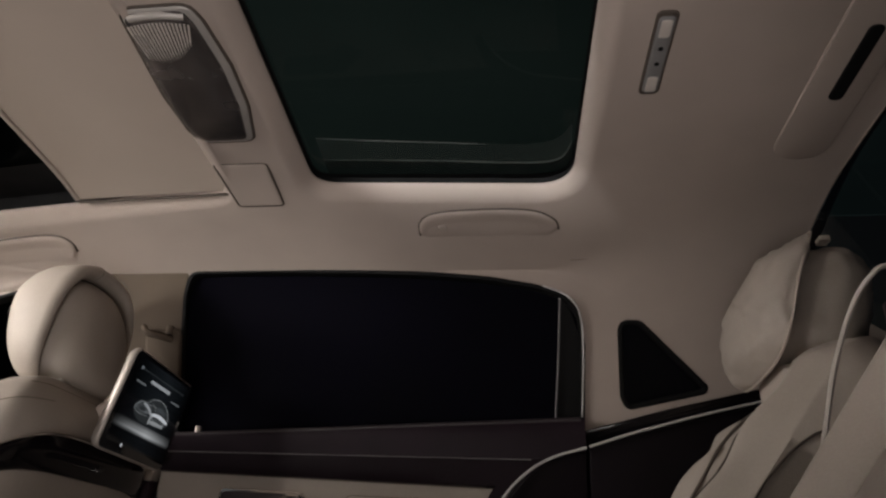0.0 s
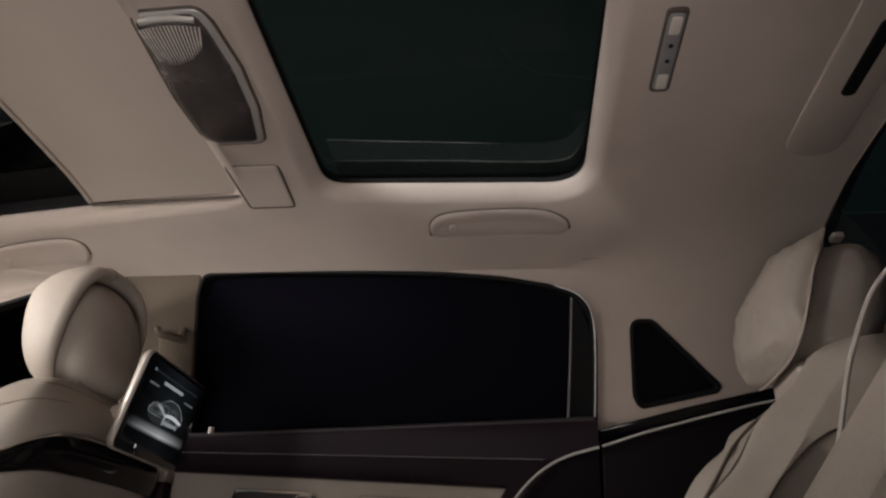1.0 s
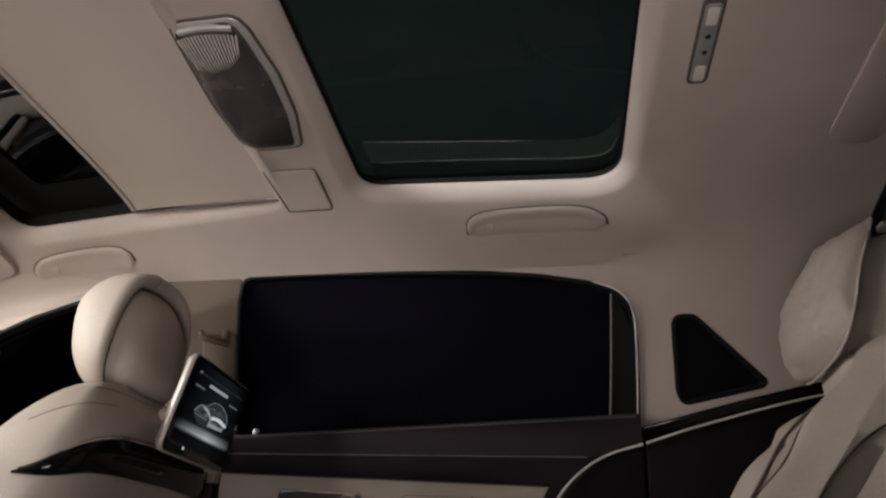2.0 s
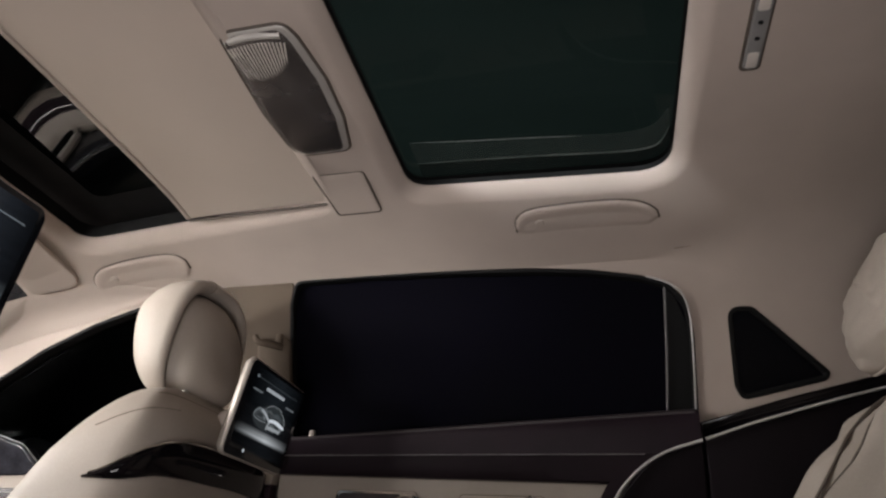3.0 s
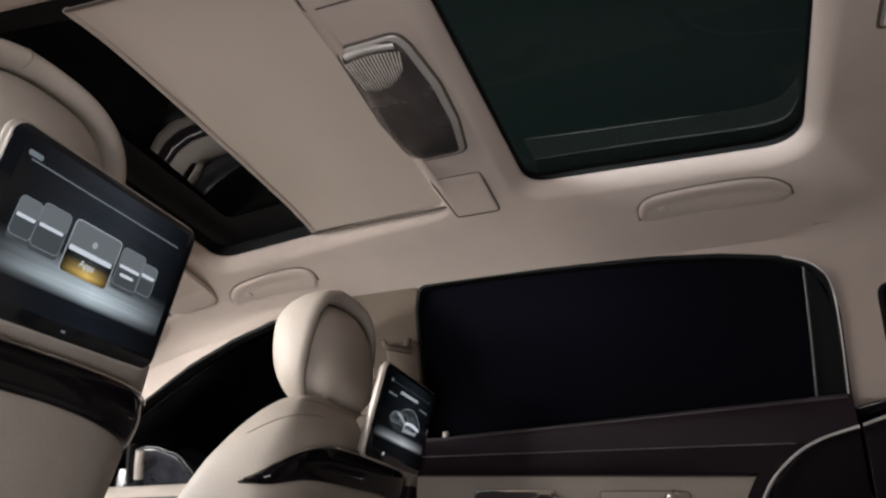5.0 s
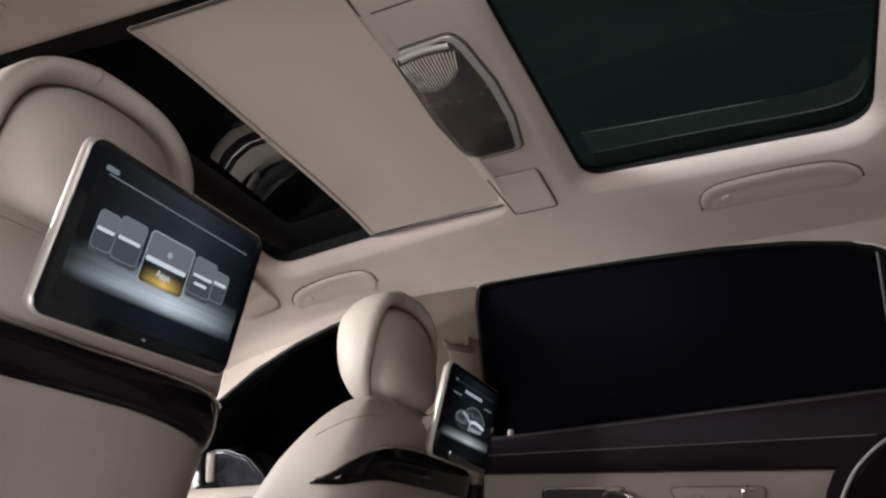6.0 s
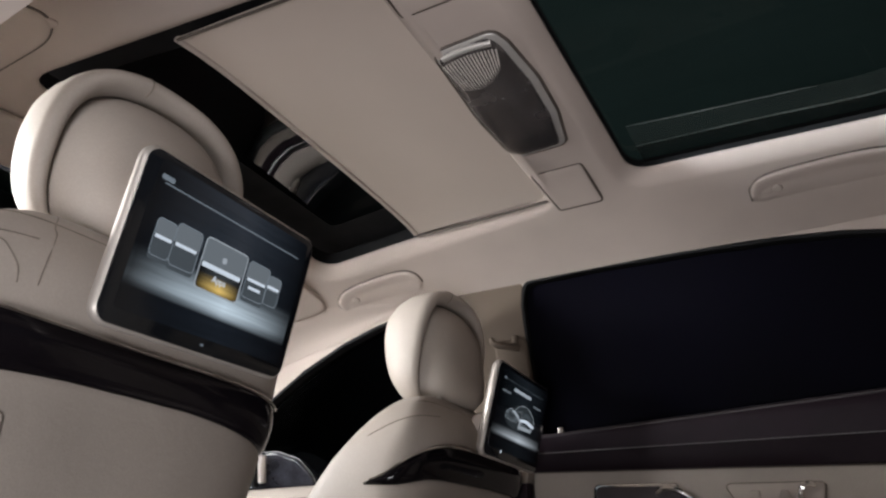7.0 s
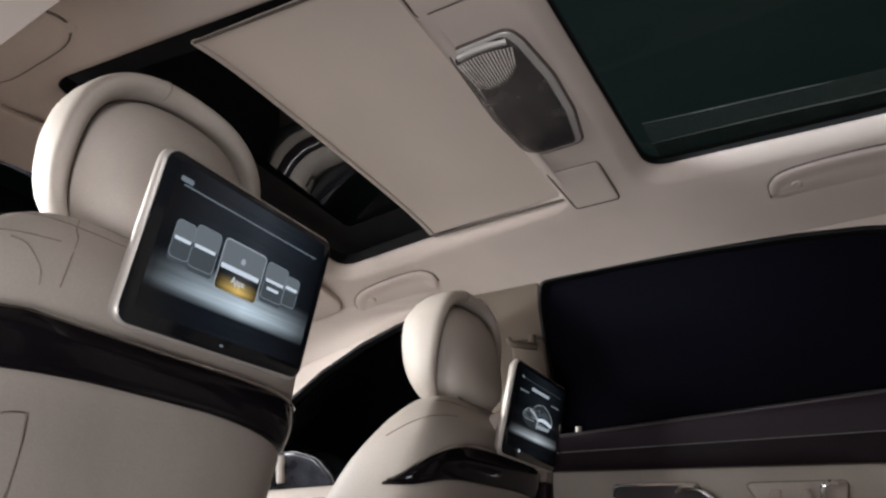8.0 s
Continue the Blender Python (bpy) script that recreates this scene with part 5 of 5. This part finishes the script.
def rear_seat(cy, label, crease):
    d = thing("car_seat", (0.85, cy, 0.32), label, "car seat", "rear seats")
    # backrest: reclined slab with side bolsters; s runs up the slope
    slope = radians(52)
    foot = Vector((0.70, 0, 0.52))
    up = Vector((math.cos(slope), 0, math.sin(slope)))
    nrm = Vector((-math.sin(slope), 0, math.cos(slope)))
    length = 0.66

    def edge(s):
        return max(0.0, (s - length + 0.10) / 0.10)

    def half(s):
        return (0.252 if crease else 0.235) - 0.075 * edge(s) ** 2

    def puff(y, s):
        """Height of the padding over the slope: panel with cross pleats, bolsters, creases."""
        e, b = edge(s), abs(y) / half(s)
        crest = (0.034 if y > 0 else 0.036) if crease else 0.022
        p = 0.055 * math.sqrt(max(0.0, 1 - e * e * 0.96)) + crest * math.exp(-((b - 0.80) / 0.13) ** 2) * (1 - e)
        p -= 0.4 * max(0.0, b - 0.9) ** 2
        p -= 0.010 * math.exp(-((b - 0.60) / 0.035) ** 2) * (1 - e)
        p += 0.006 * abs(math.sin(math.pi * s / 0.085)) ** 0.7 * max(0.0, 1 - (b / 0.56) ** 6) * (1 - e)
        p += crease * math.sin(95 * y + 9 * s + 1.6 * math.sin(11 * s)) * math.exp(-((b - 0.78) / 0.16) ** 2) * (1 - e)
        p += 0.7 * crease * math.sin(52 * s + 45 * y) * math.exp(-((b - 0.70) / 0.16) ** 2) * (1 - e)
        # fine gathers that fan out from the seams
        p += 0.45 * crease * math.sin(210 * y + 38 * s + 2.4 * math.sin(23 * s)) * math.exp(-((b - 0.66) / 0.20) ** 2) * (1 - e)
        return p
    bm = bmesh.new()
    rings = []
    for i in range(67):
        s = length * i / 66
        hw = half(s)
        ring = []
        for k in range(97):
            y = -hw + 2 * hw * k / 96
            p = foot + up * s + nrm * puff(y, s)
            ring.append((p.x, cy + y, p.z))
        for k in range(96, -1, -1):
            y = -hw + 2 * hw * k / 96
            p = foot + up * s - nrm * 0.08 * (1 - 0.6 * edge(s))
            ring.append((p.x, cy + y, p.z))
        rings.append(ring)
    loft(bm, rings)
    b = part("backrest", bm, LEATHER, d, "", 60)
    for y0, y1, s0, s1 in ((-0.141, -0.141, 0.06, 0.58), (0.141, 0.141, 0.06, 0.58), (-0.215, -0.196, 0.10, 0.50)) if crease else ():
        line = []
        for i in range(17):
            s = s0 + (s1 - s0) * i / 16
            y = y0 + (y1 - y0) * i / 16
            p = foot + up * s + nrm * (puff(y, s) + 0.0004)
            line.append((p.x, cy + y, p.z))
        part("seam", tube(line, 0.0018, k=5), SEAM, b)
    if crease:
        # seam on the inner flank of the bolster, dark piping along the outer one
        flank = [(1.000, 0.918), (0.967, 0.912), (0.947, 0.902), (0.929, 0.889), (0.907, 0.868), (0.892, 0.852), (0.870, 0.820), (0.84, 0.77)]
        part("seam", tube(bezier([(x, cy - 0.2525, z) for x, z in flank], 6), 0.0016, k=5), SEAM, b)
        piping = [(1.050, 0.135, 1.050), (1.015, 0.158, 1.030), (0.9795, 0.174, 0.997), (0.957, 0.167, 0.969), (0.937, 0.167, 0.939), (0.905, 0.166, 0.893), (0.86, 0.165, 0.83)]
        part("piping", tube(bezier([(x, cy + y, z + 0.001) for x, y, z in piping], 6), 0.0030, k=6), SEAM, b, "dark piping")
    part("cushion", block((0.62, cy, 0.50), (0.52, 0.48, 0.15), 0.05), LEATHER, d)
    part("seat_base", block((0.68, cy, 0.37), (0.50, 0.44, 0.14), 0.02), DARK, d)
    # headrest with a soft pillow strapped on its front
    c = Vector((1.056, cy, 1.155))
    tilt = radians(72)
    a, n2 = Vector((math.cos(tilt), 0, math.sin(tilt))), Vector((-math.sin(tilt), 0, math.cos(tilt)))

    def cushion(depth0, depth1, hw, hz, off, thin=0.0):
        bm = bmesh.new()
        rings = []
        plump = ((0, 0.05), (0.01, 0.45), (0.06, 0.72), (0.16, 0.88), (0.32, 0.97), (0.5, 1.0), (0.68, 0.97), (0.84, 0.88), (0.94, 0.72), (0.99, 0.45), (1.0, 0.05))
        flat_backed = ((0, 0.05), (0.0, 0.86), (0.02, 0.96), (0.08, 1.0), (0.22, 0.99), (0.42, 0.945), (0.6, 0.87), (0.77, 0.75), (0.89, 0.6), (0.96, 0.4), (1.0, 0.05))
        for p in bezier([(t, s, 0) for t, s in (flat_backed if thin else plump)], 4):
            t, s = p.x, p.y
            ring = []
            for i in range(80):
                g = 2 * math.pi * i / 80
                yy = hw * s * math.copysign(abs(math.cos(g)) ** 0.6, math.cos(g))
                zz = hz * s * math.copysign(abs(math.sin(g)) ** 0.6, math.sin(g))
                k = zz / hz
                p = c + a * (zz + off) + n2 * ((depth0 + (depth1 - depth0) * t) * (1 - thin * max(0.0, k) ** 1.5) - 0.3 * thin * 0.02 * k * k)
                ring.append((p.x, cy + yy, p.z))
            rings.append(ring)
        loft(bm, rings)
        return bm
    h = part("headrest", rumple(cushion(-0.095, 0.026, 0.122, 0.104, -0.006), 0.0065, 16), LEATHER, d, "", 60)
    part("pillow", rumple(cushion(0.022, 0.086, 0.132, 0.114, -0.004, 0.55), 0.0085, 19, cy), LEATHER, h, "soft beige pillow on the headrest", 60)
    rim = []
    for i in range(32):
        g = 2 * math.pi * i / 32
        yy = 0.1325 * math.copysign(abs(math.cos(g)) ** 0.6, math.cos(g))
        k = math.copysign(abs(math.sin(g)) ** 0.6, math.sin(g))
        p = c + a * (0.1145 * k - 0.004) + n2 * (0.0273 * (1 - 0.55 * max(0.0, k) ** 1.5) - 0.0033 * k * k)
        rim.append((p.x, cy + yy, p.z))
    part("piping", tube(rim, 0.0022, k=6, closed=True, up=(1, 0, 0)), TRIM, h)
    part("neck", block((1.035, cy, 1.02), (0.05, 0.13, 0.07), 0.015), TRIM, h)
    part("tag", block((1.114, cy - 0.045, 1.262), (0.016, 0.022, 0.008), 0.003), LEATHER, h, "small cloth tag")
    return d


rear_seat(0.305, "beige quilted leather rear seat with pillow headrest", 0.0065)
rear_seat(-0.425, "beige quilted leather rear seat beside the open door", 0.0)

# seat belts of the rear bench
d = thing("seat_belt", (1.10, 0.02, 1.10), "grey-beige seat belt strap over the middle of the rear bench", "seat belt")
part("strap", tube(bezier([(1.12, 0.03, 1.10), (1.057, 0.0, 1.093), (1.036, 0.0, 1.079), (1.009, 0.0, 1.044), (0.976, 0.0, 0.977), (0.954, 0.0, 0.914), (0.93, 0.0, 0.84)], 6), 0.0032, k=8, flat=1.2, up=(0, 1, 0)), BELT, d)

# centre of the rear bench
structure("trim_rear_middle", block((1.13, -0.04, 0.80), (0.10, 0.26, 0.55), 0.02, None, None), DARK, "dark middle section of the rear bench")

# belt anchor on the pillar between the doors
d = thing("belt_anchor", (-0.08, 0.56, 1.20), "beige belt height adjuster on the door pillar", "belt anchor")
part("slider", slab(rrect(0.075, 0.10, 0.012, 4), 0.0, 0.012, Matrix(((1, 0, 0, -0.074), (0, -0.42, -1, 0.66 - 0.42 * 0.185), (0, 1, 0, 1.185), (0, 0, 0, 1))), 0.006), SHADED_TRIM, d)
part("guide", tube(bezier([(-0.112, 0.545, 1.238), (-0.098, 0.534, 1.222), (-0.072, 0.536, 1.214), (-0.048, 0.546, 1.210)], 6), 0.0065, k=8), SHADED_TRIM, d, "brown belt guide")
part("bolt_cover", block((-0.060, 0.552, 1.232), (0.014, 0.014, 0.018), 0.005), SHADED_TRIM, d)

# door mirror outside the right front window
d = thing("door_mirror", (-0.86, 0.80, 1.03), "dark door mirror outside the front window", "door mirror")
bm = bmesh.new()
loft(bm, [[(-0.80 + dx, 0.83 + 0.125 * s * math.cos(g), 1.035 + 0.075 * s * math.sin(g)) for g in span(0, 5.9, 19)] for dx, s in ((0.0, 0.96), (-0.01, 1.0), (-0.05, 0.95), (-0.09, 0.75), (-0.11, 0.3))])
part("housing", bm, PAINT, d)
bm = bmesh.new()
bm.faces.new([bm.verts.new((-0.797, 0.83 + 0.117 * math.cos(g), 1.035 + 0.068 * math.sin(g))) for g in span(0, 5.9, 19)])
part("mirror_glass", bm, CHROME, d, "mirror glass")
part("foot", block((-0.86, 0.715, 1.0), (0.05, 0.12, 0.05), 0.015), PAINT, d)
